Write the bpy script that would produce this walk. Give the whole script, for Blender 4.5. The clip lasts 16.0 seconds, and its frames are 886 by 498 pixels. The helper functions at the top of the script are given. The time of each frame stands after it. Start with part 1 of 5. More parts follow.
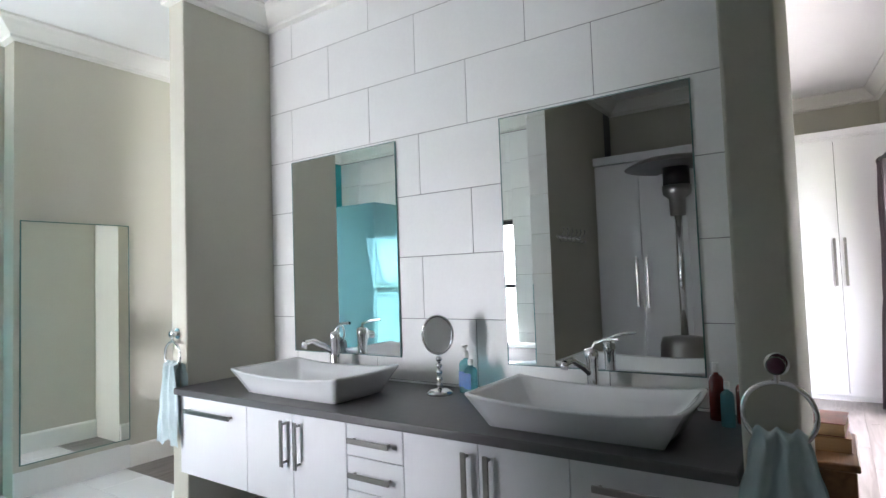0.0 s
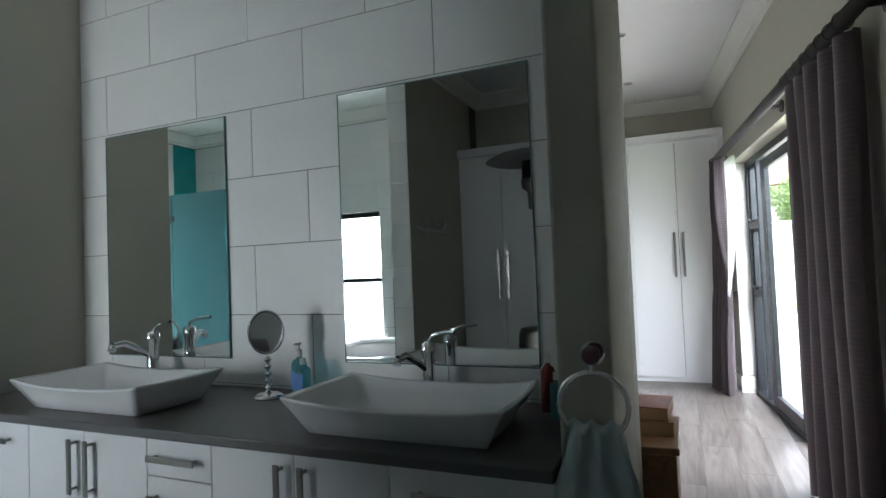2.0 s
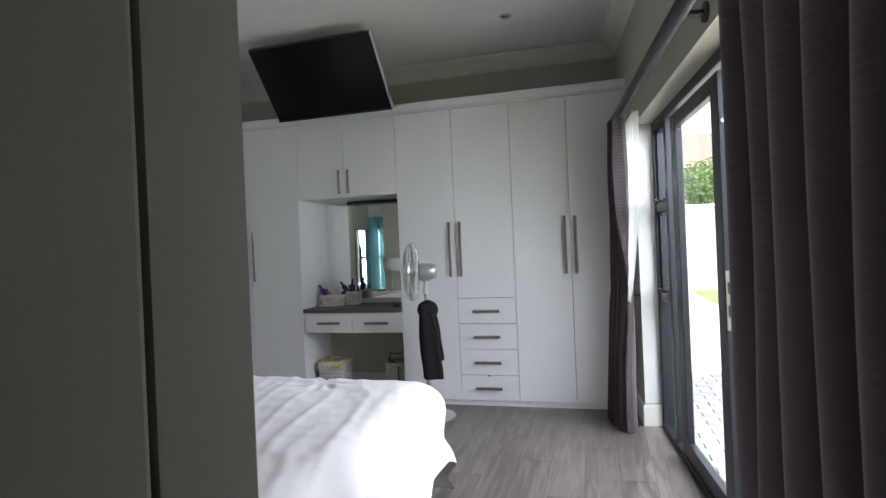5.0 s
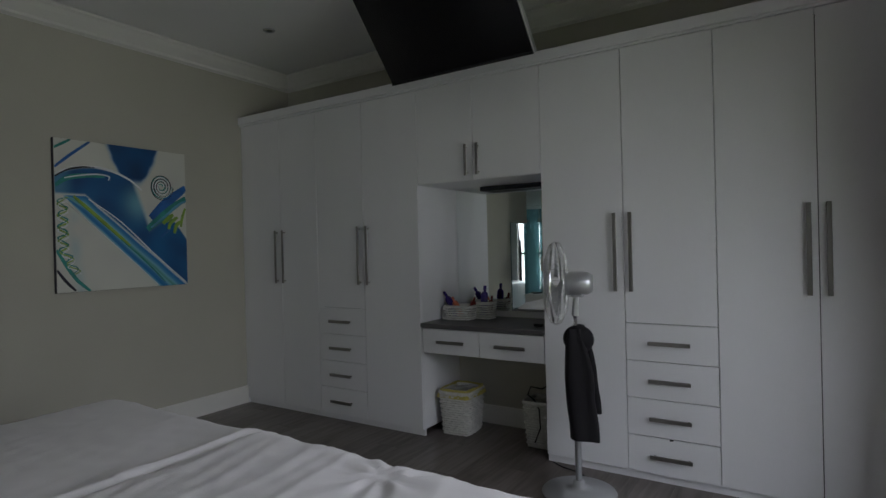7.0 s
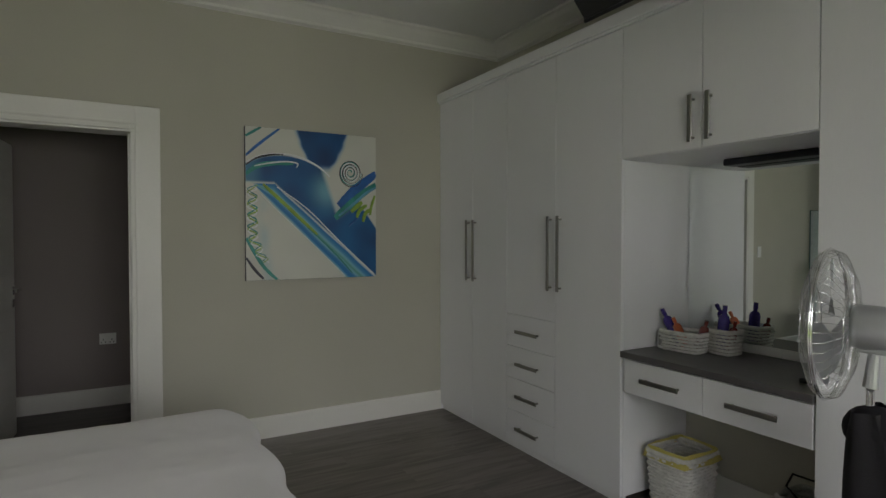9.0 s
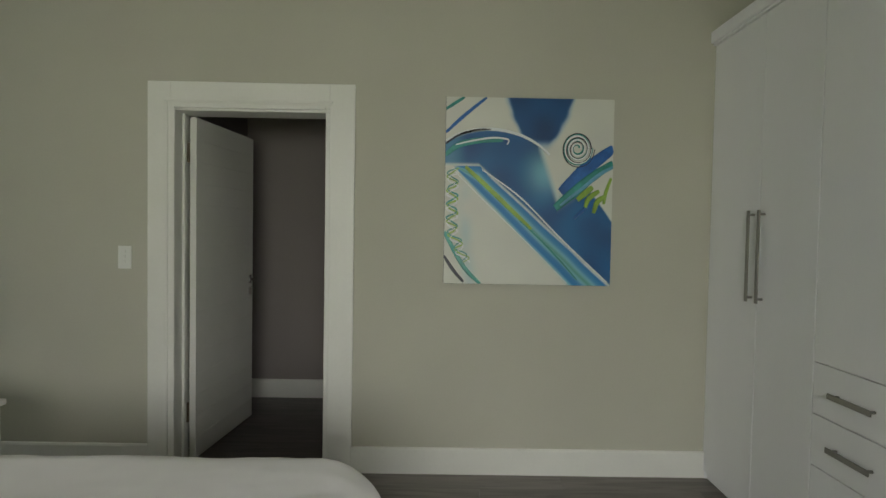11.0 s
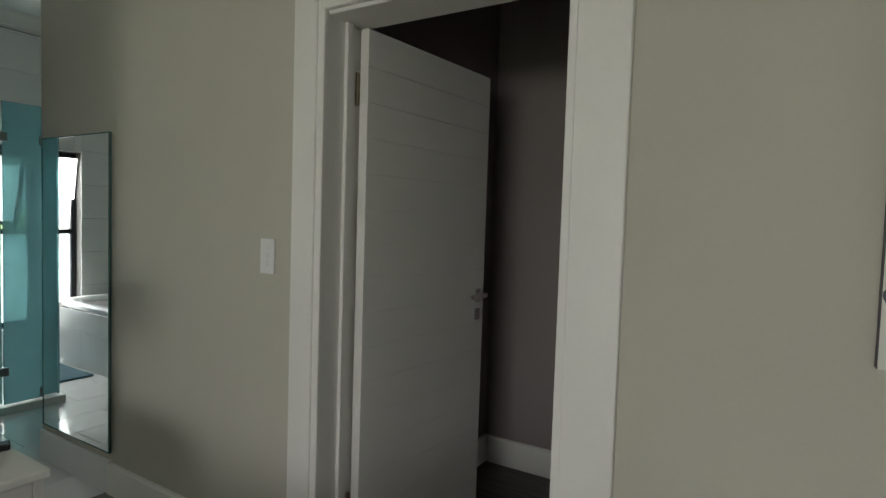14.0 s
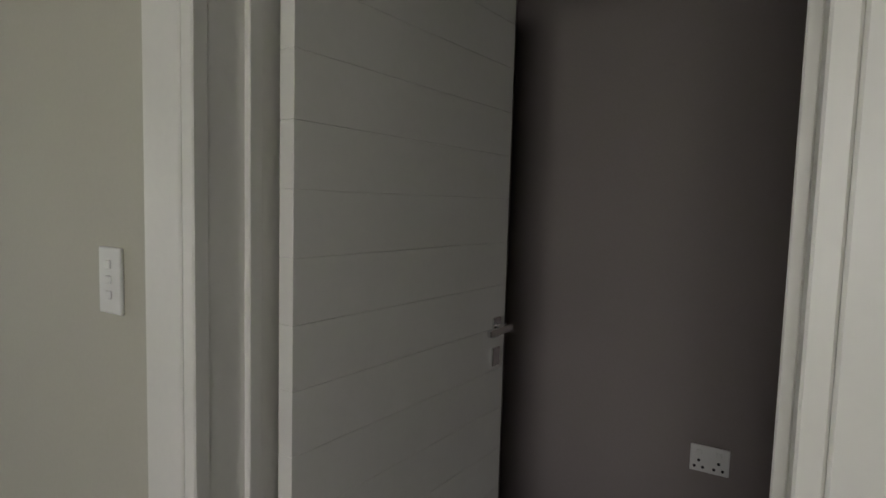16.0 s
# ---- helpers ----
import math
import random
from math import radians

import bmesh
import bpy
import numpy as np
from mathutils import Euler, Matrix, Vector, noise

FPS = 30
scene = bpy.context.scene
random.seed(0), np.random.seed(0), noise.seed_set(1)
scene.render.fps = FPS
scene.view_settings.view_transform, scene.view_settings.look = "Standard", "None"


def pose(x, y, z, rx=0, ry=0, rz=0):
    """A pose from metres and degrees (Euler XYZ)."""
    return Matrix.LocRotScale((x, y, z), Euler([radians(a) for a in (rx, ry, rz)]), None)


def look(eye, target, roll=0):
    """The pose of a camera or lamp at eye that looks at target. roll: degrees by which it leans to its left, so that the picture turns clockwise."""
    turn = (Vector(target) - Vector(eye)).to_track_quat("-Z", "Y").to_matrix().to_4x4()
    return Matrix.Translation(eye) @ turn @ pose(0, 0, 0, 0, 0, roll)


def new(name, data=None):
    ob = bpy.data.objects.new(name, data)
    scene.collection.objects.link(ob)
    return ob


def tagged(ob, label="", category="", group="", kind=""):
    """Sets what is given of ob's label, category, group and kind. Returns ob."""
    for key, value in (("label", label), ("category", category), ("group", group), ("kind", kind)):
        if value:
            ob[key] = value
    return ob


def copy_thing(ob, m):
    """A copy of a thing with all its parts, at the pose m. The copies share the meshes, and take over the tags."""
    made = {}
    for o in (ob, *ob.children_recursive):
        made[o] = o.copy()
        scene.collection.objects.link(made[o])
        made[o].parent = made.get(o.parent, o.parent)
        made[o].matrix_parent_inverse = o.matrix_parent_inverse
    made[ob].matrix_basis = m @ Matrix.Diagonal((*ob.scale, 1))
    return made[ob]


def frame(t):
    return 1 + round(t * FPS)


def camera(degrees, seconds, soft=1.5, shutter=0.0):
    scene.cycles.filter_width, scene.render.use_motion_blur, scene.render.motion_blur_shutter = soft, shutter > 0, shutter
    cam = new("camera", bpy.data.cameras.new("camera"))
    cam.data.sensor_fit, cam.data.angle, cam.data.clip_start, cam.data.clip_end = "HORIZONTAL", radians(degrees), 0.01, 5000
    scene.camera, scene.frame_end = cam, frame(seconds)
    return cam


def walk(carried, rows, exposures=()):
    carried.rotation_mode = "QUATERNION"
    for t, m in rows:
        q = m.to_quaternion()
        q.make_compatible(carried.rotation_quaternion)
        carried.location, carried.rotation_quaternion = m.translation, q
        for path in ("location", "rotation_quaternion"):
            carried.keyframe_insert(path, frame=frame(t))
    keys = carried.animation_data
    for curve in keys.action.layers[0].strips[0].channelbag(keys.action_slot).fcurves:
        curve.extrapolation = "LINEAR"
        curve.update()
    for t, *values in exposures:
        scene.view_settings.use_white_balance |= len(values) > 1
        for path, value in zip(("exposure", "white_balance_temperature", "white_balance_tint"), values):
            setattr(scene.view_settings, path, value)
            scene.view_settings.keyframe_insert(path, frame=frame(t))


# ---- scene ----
cam = camera(76.5, 16.0)
PATH = [
    (0, (4.227, -2.332, 1.278), (3.09, -0.689, 1.379), -2.0),
    (0.5, (4.24, -2.299, 1.268), (3.199, -0.594, 1.371), -2.1),
    (1, (4.261, -2.246, 1.256), (3.308, -0.491, 1.362), -2.1),
    (1.5, (4.284, -2.181, 1.248), (3.415, -0.382, 1.343), -2.2),
    (2, (4.31, -2.067, 1.249), (3.529, -0.227, 1.318), -2.3),
    (2.5, (4.332, -1.922, 1.263), (3.678, -0.033, 1.309), -2.5),
    (3, (4.405, -1.684, 1.272), (3.864, 0.241, 1.296), -2.5),
    (3.2, (4.448, -1.549, 1.274), (3.92, 0.38, 1.3), -2.3),
    (5.3, (4.496, -0.158, 1.316), (3.96, 1.768, 1.305), -2.5),
    (5.5, (4.489, -0.002, 1.319), (3.902, 1.91, 1.307), -2.5),
    (6, (4.431, 0.312, 1.345), (3.694, 2.172, 1.331), -2.2),
    (6.5, (4.327, 0.605, 1.357), (3.414, 2.384, 1.341), -1.8),
    (7, (4.23, 0.867, 1.349), (3.147, 2.549, 1.341), -1.4),
    (7.5, (4.176, 1.137, 1.367), (2.902, 2.679, 1.349), -1.0),
    (8, (4.118, 1.395, 1.388), (2.677, 2.781, 1.356), -0.8),
    (8.2, (4.109, 1.497, 1.4), (2.596, 2.805, 1.364), -0.6),
    (10.3, (3.526, 2.47, 1.385), (1.566, 2.865, 1.344), 0.5),
    (10.5, (3.437, 2.52, 1.377), (1.459, 2.81, 1.335), 0.6),
    (11, (3.195, 2.59, 1.394), (1.196, 2.606, 1.33), 1.0),
    (11.5, (2.926, 2.559, 1.385), (0.94, 2.332, 1.328), 1.3),
    (12, (2.643, 2.614, 1.4), (0.706, 2.12, 1.333), 1.7),
    (12.5, (2.347, 2.628, 1.398), (0.483, 1.909, 1.315), 1.8),
    (13, (2.038, 2.584, 1.371), (0.236, 1.72, 1.29), 2.0),
    (13.5, (1.733, 2.533, 1.375), (-0.015, 1.566, 1.28), 2.0),
    (14, (1.428, 2.465, 1.367), (-0.269, 1.41, 1.266), 1.8),
    (14.5, (1.181, 2.373, 1.371), (-0.493, 1.283, 1.271), 1.9),
    (15, (0.943, 2.257, 1.383), (-0.723, 1.156, 1.272), 1.7),
    (15.5, (0.755, 2.079, 1.379), (-0.926, 1.005, 1.241), 1.9),
    (16, (0.607, 1.918, 1.381), (-1.108, 0.902, 1.221), 1.6),
]
EXPOSURES = [(0, 3.45, 6200, 21), (1.0, 3.0, 6200, 18), (1.5, 2.65, 6050, 12), (2.0, 2.25, 6000, 11), (2.5, 1.95, 6000, 11), (3.0, 1.7, 6050, 13), (5.3, 1.3, 6050, 15), (5.5, 1.15, 6000, 15), (6, 0.4, 5950, 16), (7, 0.2, 6100, 14),
             (8.2, 0.45, 6450, 13), (10.3, 1.25, 6900, 6), (12, 1.6, 6750, 5), (14, 1.4, 6650, 11), (15, 1.32, 6700, 13), (15.5, 1.3, 6750, 14), (16, 1.5, 6700, 15)]
walk(cam, [(t, look(eye, target, roll)) for t, eye, target, roll in PATH], EXPOSURES)

# ---- world, sun, window light ----
world = bpy.data.worlds.new("sky")
scene.world = world
world.use_nodes = True
wn = world.node_tree.nodes
sky = wn.new("ShaderNodeTexSky")
sky.sky_type, sky.sun_disc = "NISHITA", False
sky.sun_elevation, sky.sun_rotation = radians(75), radians(190)
sky.air_density, sky.dust_density, sky.ozone_density = 1.0, 4.0, 0.0
haze = wn.new("ShaderNodeMixRGB")          # thin bright cloud over the blue
haze.inputs[0].default_value, haze.inputs[2].default_value = 0.5, (9.0, 9.0, 9.2, 1)
world.node_tree.links.new(sky.outputs[0], haze.inputs[1])
world.node_tree.links.new(haze.outputs[0], wn["Background"].inputs[0])
wn["Background"].inputs[1].default_value = 0.15
sun_data = bpy.data.lights.new("sun", "SUN")
sun_data.energy, sun_data.angle, sun_data.color = 5.0, radians(4), (1.0, 0.96, 0.9)
sun = new("sun", sun_data)
sun.matrix_world = look((-1, -6, 24), (0, 0, 0))


def window_light(name, eye, target, w, h, watts):
    d = bpy.data.lights.new(name, "AREA")
    d.shape, d.size, d.size_y, d.energy = "RECTANGLE", w, h, watts
    d.color = (0.97, 0.98, 1.0)
    ob = new(name, d)
    ob.matrix_world = look(eye, target)
    return ob


window_light("sky_light_sliding_door", (5.80, 2.48, 1.85), (4.80, 2.39, 1.15), 2.7, 1.8, 58)
window_light("sky_light_bathroom_window", (0.97, -3.44, 1.1), (1.05, 0, 0.55), 0.66, 1.5, 5.6)
window_light("sky_light_shower_window", (-0.6, -3.44, 1.1), (-0.45, 0, 0.55), 0.60, 1.5, 2.6)


# ---- materials ----
def mat(name, color, rough=0.5, metal=0.0, scale=6.0, vary=0.08, bump=0.0, bump_scale=60.0, island=0.0, per_object=0.0,
        coat=0.0, transmission=0.0, sheen=0.0, stretch=(1, 1, 1)):
    m = bpy.data.materials.new(name)
    m.use_nodes = True
    nt = m.node_tree
    n, ln = nt.nodes, nt.links
    b = n["Principled BSDF"]
    b.inputs["Roughness"].default_value, b.inputs["Metallic"].default_value = rough, metal
    b.inputs["Coat Weight"].default_value, b.inputs["Transmission Weight"].default_value = coat, transmission
    b.inputs["Sheen Weight"].default_value = sheen
    co = n.new("ShaderNodeTexCoord")
    mp = n.new("ShaderNodeMapping")
    mp.inputs["Scale"].default_value = stretch
    ln.new(co.outputs["Object"], mp.inputs[0])
    big, fine = n.new("ShaderNodeTexNoise"), n.new("ShaderNodeTexNoise")
    big.inputs["Scale"].default_value, big.inputs["Detail"].default_value = scale, 3
    fine.inputs["Scale"].default_value, fine.inputs["Detail"].default_value = bump_scale, 4
    ln.new(mp.outputs[0], big.inputs[0]), ln.new(mp.outputs[0], fine.inputs[0])
    add = n.new("ShaderNodeMath")
    add.operation = "MULTIPLY_ADD"
    ln.new(fine.outputs[0], add.inputs[0])
    add.inputs[1].default_value = 0.4
    ln.new(big.outputs[0], add.inputs[2])
    src = add.outputs[0]
    if island or per_object:
        rnd = n.new("ShaderNodeObjectInfo") if per_object else n.new("ShaderNodeNewGeometry")
        a2 = n.new("ShaderNodeMath")
        a2.operation = "MULTIPLY_ADD"
        ln.new(rnd.outputs["Random" if per_object else "Random Per Island"], a2.inputs[0])
        a2.inputs[1].default_value = per_object or island
        ln.new(src, a2.inputs[2])
        src = a2.outputs[0]
    ramp = n.new("ShaderNodeValToRGB")
    lo, hi = [max(0.0, c * (1 - vary)) for c in color], [min(1.0, c * (1 + vary)) for c in color]
    ramp.color_ramp.elements[0].position, ramp.color_ramp.elements[1].position = 0.4, 1.0 + (island or per_object) * 0.8
    ramp.color_ramp.elements[0].color, ramp.color_ramp.elements[1].color = (*lo, 1), (*hi, 1)
    ln.new(src, ramp.inputs[0])
    ln.new(ramp.outputs[0], b.inputs["Base Color"])
    if rough > 0.12:
        rr = n.new("ShaderNodeMapRange")
        rr.inputs["To Min"].default_value, rr.inputs["To Max"].default_value = rough * 0.88, min(1, rough * 1.12)
        ln.new(big.outputs[0], rr.inputs[0])
        ln.new(rr.outputs[0], b.inputs["Roughness"])
    if bump:
        bp = n.new("ShaderNodeBump")
        bp.inputs["Strength"].default_value, bp.inputs["Distance"].default_value = bump, 0.004
        ln.new(fine.outputs[0], bp.inputs["Height"])
        ln.new(bp.outputs[0], b.inputs["Normal"])
    return m


def wood(name, dark, light, rough=0.45, along="Y", scale=2.2):
    m = mat(name, light, rough)
    nt = m.node_tree
    n, ln = nt.nodes, nt.links
    b = n["Principled BSDF"]
    co, mp, inf = n.new("ShaderNodeTexCoord"), n.new("ShaderNodeMapping"), n.new("ShaderNodeObjectInfo")
    mp.inputs["Scale"].default_value = (9, 0.8, 9) if along == "Y" else (0.8, 9, 9)
    sh = n.new("ShaderNodeVectorMath")
    sh.operation = "MULTIPLY_ADD"
    ln.new(inf.outputs["Random"], sh.inputs[0])
    sh.inputs[1].default_value = (37, 53, 11)
    ln.new(co.outputs["Object"], sh.inputs[2])
    ln.new(sh.outputs[0], mp.inputs[0])
    nz = n.new("ShaderNodeTexNoise")
    nz.inputs["Scale"].default_value, nz.inputs["Detail"].default_value, nz.inputs["Distortion"].default_value = scale, 7, 1.2
    ln.new(mp.outputs[0], nz.inputs[0])
    ad = n.new("ShaderNodeMath")
    ad.operation = "MULTIPLY_ADD"
    ln.new(inf.outputs["Random"], ad.inputs[0])
    ad.inputs[1].default_value = 0.16
    ln.new(nz.outputs[0], ad.inputs[2])
    rp = n.new("ShaderNodeValToRGB")
    rp.color_ramp.elements[0].position, rp.color_ramp.elements[1].position = 0.36, 0.74
    rp.color_ramp.elements[0].color, rp.color_ramp.elements[1].color = (*dark, 1), (*light, 1)
    ln.new(ad.outputs[0], rp.inputs[0])
    ln.new(rp.outputs[0], b.inputs["Base Color"])
    bp = n.new("ShaderNodeBump")
    bp.inputs["Strength"].default_value, bp.inputs["Distance"].default_value = 0.15, 0.002
    ln.new(nz.outputs[0], bp.inputs["Height"])
    ln.new(bp.outputs[0], b.inputs["Normal"])
    return m


def ribbed(name, color, rib=260.0, rough=0.85):
    m = mat(name, color, rough, scale=5, vary=0.15, sheen=0.3)
    nt = m.node_tree
    n, ln = nt.nodes, nt.links
    co, wv, bp = n.new("ShaderNodeTexCoord"), n.new("ShaderNodeTexWave"), n.new("ShaderNodeBump")
    wv.bands_direction = "Z"
    wv.inputs["Scale"].default_value, wv.inputs["Distortion"].default_value = rib / 6.283 / 3.0, 0.3
    ln.new(co.outputs["Object"], wv.inputs[0])
    bp.inputs["Strength"].default_value, bp.inputs["Distance"].default_value = 0.25, 0.004
    ln.new(wv.outputs[0], bp.inputs["Height"])
    ln.new(bp.outputs[0], n["Principled BSDF"].inputs["Normal"])
    return m


PAINT = mat("wall_paint_warm_grey", (0.515, 0.50, 0.42), 0.75, scale=1.6, vary=0.05, bump=0.12, bump_scale=90)
# wall paint darkened for the corridor, its dim light put into the colour
DIMP = mat("corridor_paint_shaded", (0.27, 0.235, 0.225), 0.75, scale=1.6, vary=0.06, bump=0.12, bump_scale=90)
WHITE = mat("ceiling_white", (0.82, 0.82, 0.80), 0.8, scale=1.2, vary=0.03, bump=0.06)
TRIM = mat("trim_white_enamel", (0.80, 0.79, 0.74), 0.4, scale=3, vary=0.04, bump=0.04)
CAB = mat("cabinet_white_melamine", (0.80, 0.80, 0.81), 0.42, scale=2.5, vary=0.03, bump=0.08, bump_scale=160, stretch=(1, 1, 0.15))
GAPM = mat("shadow_gap_dark", (0.10, 0.10, 0.10), 0.8)
TILE = mat("wall_tile_off_white", (0.74, 0.74, 0.72), 0.38, scale=2, vary=0.05, bump=0.03, per_object=0.25)
GROUT = mat("grout_grey", (0.16, 0.155, 0.15), 0.9, scale=20)
FTILE = mat("floor_tile_white", (0.80, 0.80, 0.80), 0.12, scale=2, vary=0.04, per_object=0.25, coat=0.3)
FGROUT = mat("floor_grout_light", (0.42, 0.41, 0.40), 0.9, scale=20)
TEAL = mat("teal_glass_tile", (0.02, 0.30, 0.31), 0.16, scale=3, vary=0.12, coat=0.5)
PLANK = wood("laminate_grey_oak", (0.078, 0.064, 0.056), (0.178, 0.155, 0.142), 0.31)
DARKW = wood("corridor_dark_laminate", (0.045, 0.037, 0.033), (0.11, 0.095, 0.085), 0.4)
BROWNW = wood("bedside_brown_wood", (0.13, 0.062, 0.025), (0.27, 0.14, 0.06), 0.45)
CHROME = mat("chrome", (0.78, 0.78, 0.78), 0.07, 1.0, vary=0.03)
STEEL = mat("brushed_steel", (0.31, 0.30, 0.285), 0.33, 1.0, vary=0.08, bump=0.05, bump_scale=200, stretch=(1, 1, 0.1))
SILVER = mat("silver_paint", (0.52, 0.53, 0.54), 0.35, 0.7, vary=0.05)
BRASSD = mat("aged_brass_hinge", (0.22, 0.18, 0.12), 0.45, 0.9, vary=0.2, scale=30)
COUNTER = mat("counter_grey_quartz", (0.105, 0.10, 0.10), 0.4, scale=30, vary=0.04, bump_scale=60)
CERAMIC = mat("white_ceramic", (0.84, 0.84, 0.85), 0.08, scale=2, vary=0.02, coat=0.6)
ACRYL = mat("bath_acrylic_white", (0.82, 0.83, 0.84), 0.15, scale=2, vary=0.02, coat=0.4)
ALU = mat("anthracite_aluminium", (0.018, 0.021, 0.027), 0.38, 0.2, scale=6, vary=0.15)
BLACK = mat("black_plastic", (0.012, 0.012, 0.013), 0.35, vary=0.1)
SCREEN = mat("tv_screen_black_glass", (0.006, 0.006, 0.007), 0.22, vary=0.05)
CLOTHK = mat("black_cloth", (0.006, 0.005, 0.007), 0.95, scale=12, vary=0.3, bump=0.25, bump_scale=250)
DUVET = mat("white_cotton_duvet", (0.80, 0.78, 0.78), 0.85, scale=3, vary=0.03, bump=0.15, bump_scale=220, sheen=0.2)
TOWEL = mat("pale_blue_terry_towel", (0.50, 0.61, 0.62), 0.95, scale=8, vary=0.1, bump=0.9, bump_scale=320, sheen=0.5)
TOWELG = mat("sage_bath_towel", (0.30, 0.38, 0.36), 0.95, scale=8, vary=0.1, bump=0.8, bump_scale=320)
CURT = ribbed("mauve_brown_ribbed_curtain", (0.105, 0.08, 0.09))
POLEM = mat("dark_curtain_pole_wood", (0.035, 0.028, 0.030), 0.4, scale=10, vary=0.3, stretch=(1, 0.1, 1))
WICKER = mat("white_wicker", (0.66, 0.65, 0.61), 0.7, scale=30, vary=0.15)
SHADE = mat("cream_lamp_shade", (0.74, 0.72, 0.66), 0.8, scale=4, vary=0.04, bump=0.2, bump_scale=300)
PLASTIC = mat("switch_white_plastic", (0.78, 0.78, 0.75), 0.35, vary=0.02)
HOUSEW = mat("plaster_pale", (0.62, 0.58, 0.50), 0.85, scale=2, vary=0.08)
FENCE = mat("boundary_wall_white", (0.74, 0.72, 0.68), 0.9, scale=1.5, vary=0.08, bump=0.2)
GRASS = mat("lawn_green", (0.13, 0.19, 0.05), 0.95, scale=3, vary=0.3, bump=0.8, bump_scale=120)
PAVER = mat("paver_grey_brick", (0.42, 0.39, 0.37), 0.85, scale=14, vary=0.15, bump=0.3, per_object=0.4)
SAND = mat("paver_joint_sand", (0.20, 0.18, 0.15), 0.95)
ROOF = mat("roof_tile_brown", (0.20, 0.13, 0.10), 0.85, scale=5, vary=0.2)
BARK = mat("bark", (0.10, 0.075, 0.055), 0.95, scale=14, vary=0.3, bump=0.6)
LEAF = mat("leaf_green", (0.11, 0.17, 0.05), 0.6, scale=3, vary=0.3, island=0.7)
CARD = mat("book_cover_red_brown", (0.20, 0.055, 0.035), 0.4, scale=14, vary=0.5)
CARD2 = mat("book_cover_tan", (0.30, 0.16, 0.055), 0.4, scale=14, vary=0.4)
PAPER = mat("book_pages_tan", (0.40, 0.27, 0.15), 0.9, scale=3, bump=0.3, stretch=(1, 1, 40))
CANVAS = mat("canvas_cream_white", (0.62, 0.63, 0.57), 0.7, scale=4, vary=0.07, bump=0.15, bump_scale=300)
NAVY = mat("paint_navy_blue", (0.003, 0.085, 0.27), 0.5, scale=5, vary=0.85, bump=0.2)
BLUE = mat("paint_blue", (0.02, 0.13, 0.42), 0.35, scale=6, vary=0.45, bump=0.2)
PALEB = mat("paint_pale_blue", (0.12, 0.34, 0.50), 0.4, scale=7, vary=0.35, bump=0.2)
GREENP = mat("paint_lime_green", (0.26, 0.42, 0.06), 0.35, scale=9, vary=0.35, bump=0.2)
TEALP = mat("paint_teal_green", (0.03, 0.26, 0.22), 0.35, scale=9, vary=0.4, bump=0.2)
BLACKP = mat("paint_black", (0.015, 0.015, 0.03), 0.4, vary=0.2)
WHITEP = mat("paint_white_relief", (0.80, 0.82, 0.82), 0.35, vary=0.03)
PURPLE = mat("bottle_purple", (0.05, 0.03, 0.22), 0.25, vary=0.1)
ORANGE = mat("bottle_orange", (0.55, 0.14, 0.06), 0.3, vary=0.1)
REDB = mat("bottle_dark_red", (0.16, 0.025, 0.02), 0.2, vary=0.1)
YCLOTH = mat("yellow_cloth", (0.52, 0.45, 0.12), 0.9, scale=12, vary=0.2, bump=0.5)
MAT_B = mat("bath_mat_blue", (0.10, 0.19, 0.24), 0.95, scale=20, vary=0.2, bump=0.9, bump_scale=200)
MIRROR = mat("mirror_silver", (0.90, 0.93, 0.92), 0.0, 1.0, vary=0.0)
BLUEGL = mat("mirror_edge_glass_green", (0.10, 0.20, 0.19), 0.1, vary=0.05)


def glass(name, color, rough=0.0):
    m = bpy.data.materials.new(name)
    m.use_nodes = True
    n, ln = m.node_tree.nodes, m.node_tree.links
    b = n["Principled BSDF"]
    tr, mx = n.new("ShaderNodeBsdfTransparent"), n.new("ShaderNodeMixShader")
    mx.inputs[0].default_value = 0.06
    b.inputs["Base Color"].default_value, b.inputs["Roughness"].default_value = (*color, 1), 0.02
    tr.inputs[0].default_value = (*color, 1)
    gl = n.new("ShaderNodeBsdfGlossy")
    gl.inputs["Roughness"].default_value = 0.01
    if rough:
        tl = n.new("ShaderNodeBsdfTranslucent")
        tl.inputs[0].default_value = (*color, 1)
        m2 = n.new("ShaderNodeMixShader")
        m2.inputs[0].default_value = rough
        ln.new(tr.outputs[0], m2.inputs[1]), ln.new(tl.outputs[0], m2.inputs[2])
        base = m2.outputs[0]
    else:
        base = tr.outputs[0]
    ln.new(base, mx.inputs[1]), ln.new(gl.outputs[0], mx.inputs[2])
    ln.new(mx.outputs[0], n["Material Output"].inputs[0])
    return m


CLEAR = glass("window_glass", (0.96, 0.98, 0.97))
TINT = glass("shower_glass_green_tint", (0.31, 0.47, 0.49), 0.5)
FROST = glass("frosted_window_glass", (0.93, 0.96, 0.97), 0.75)
VOILE = glass("white_voile", (0.92, 0.92, 0.92), 0.65)
SOAP = glass("clear_bottle_plastic", (0.45, 0.80, 0.84), 0.3)


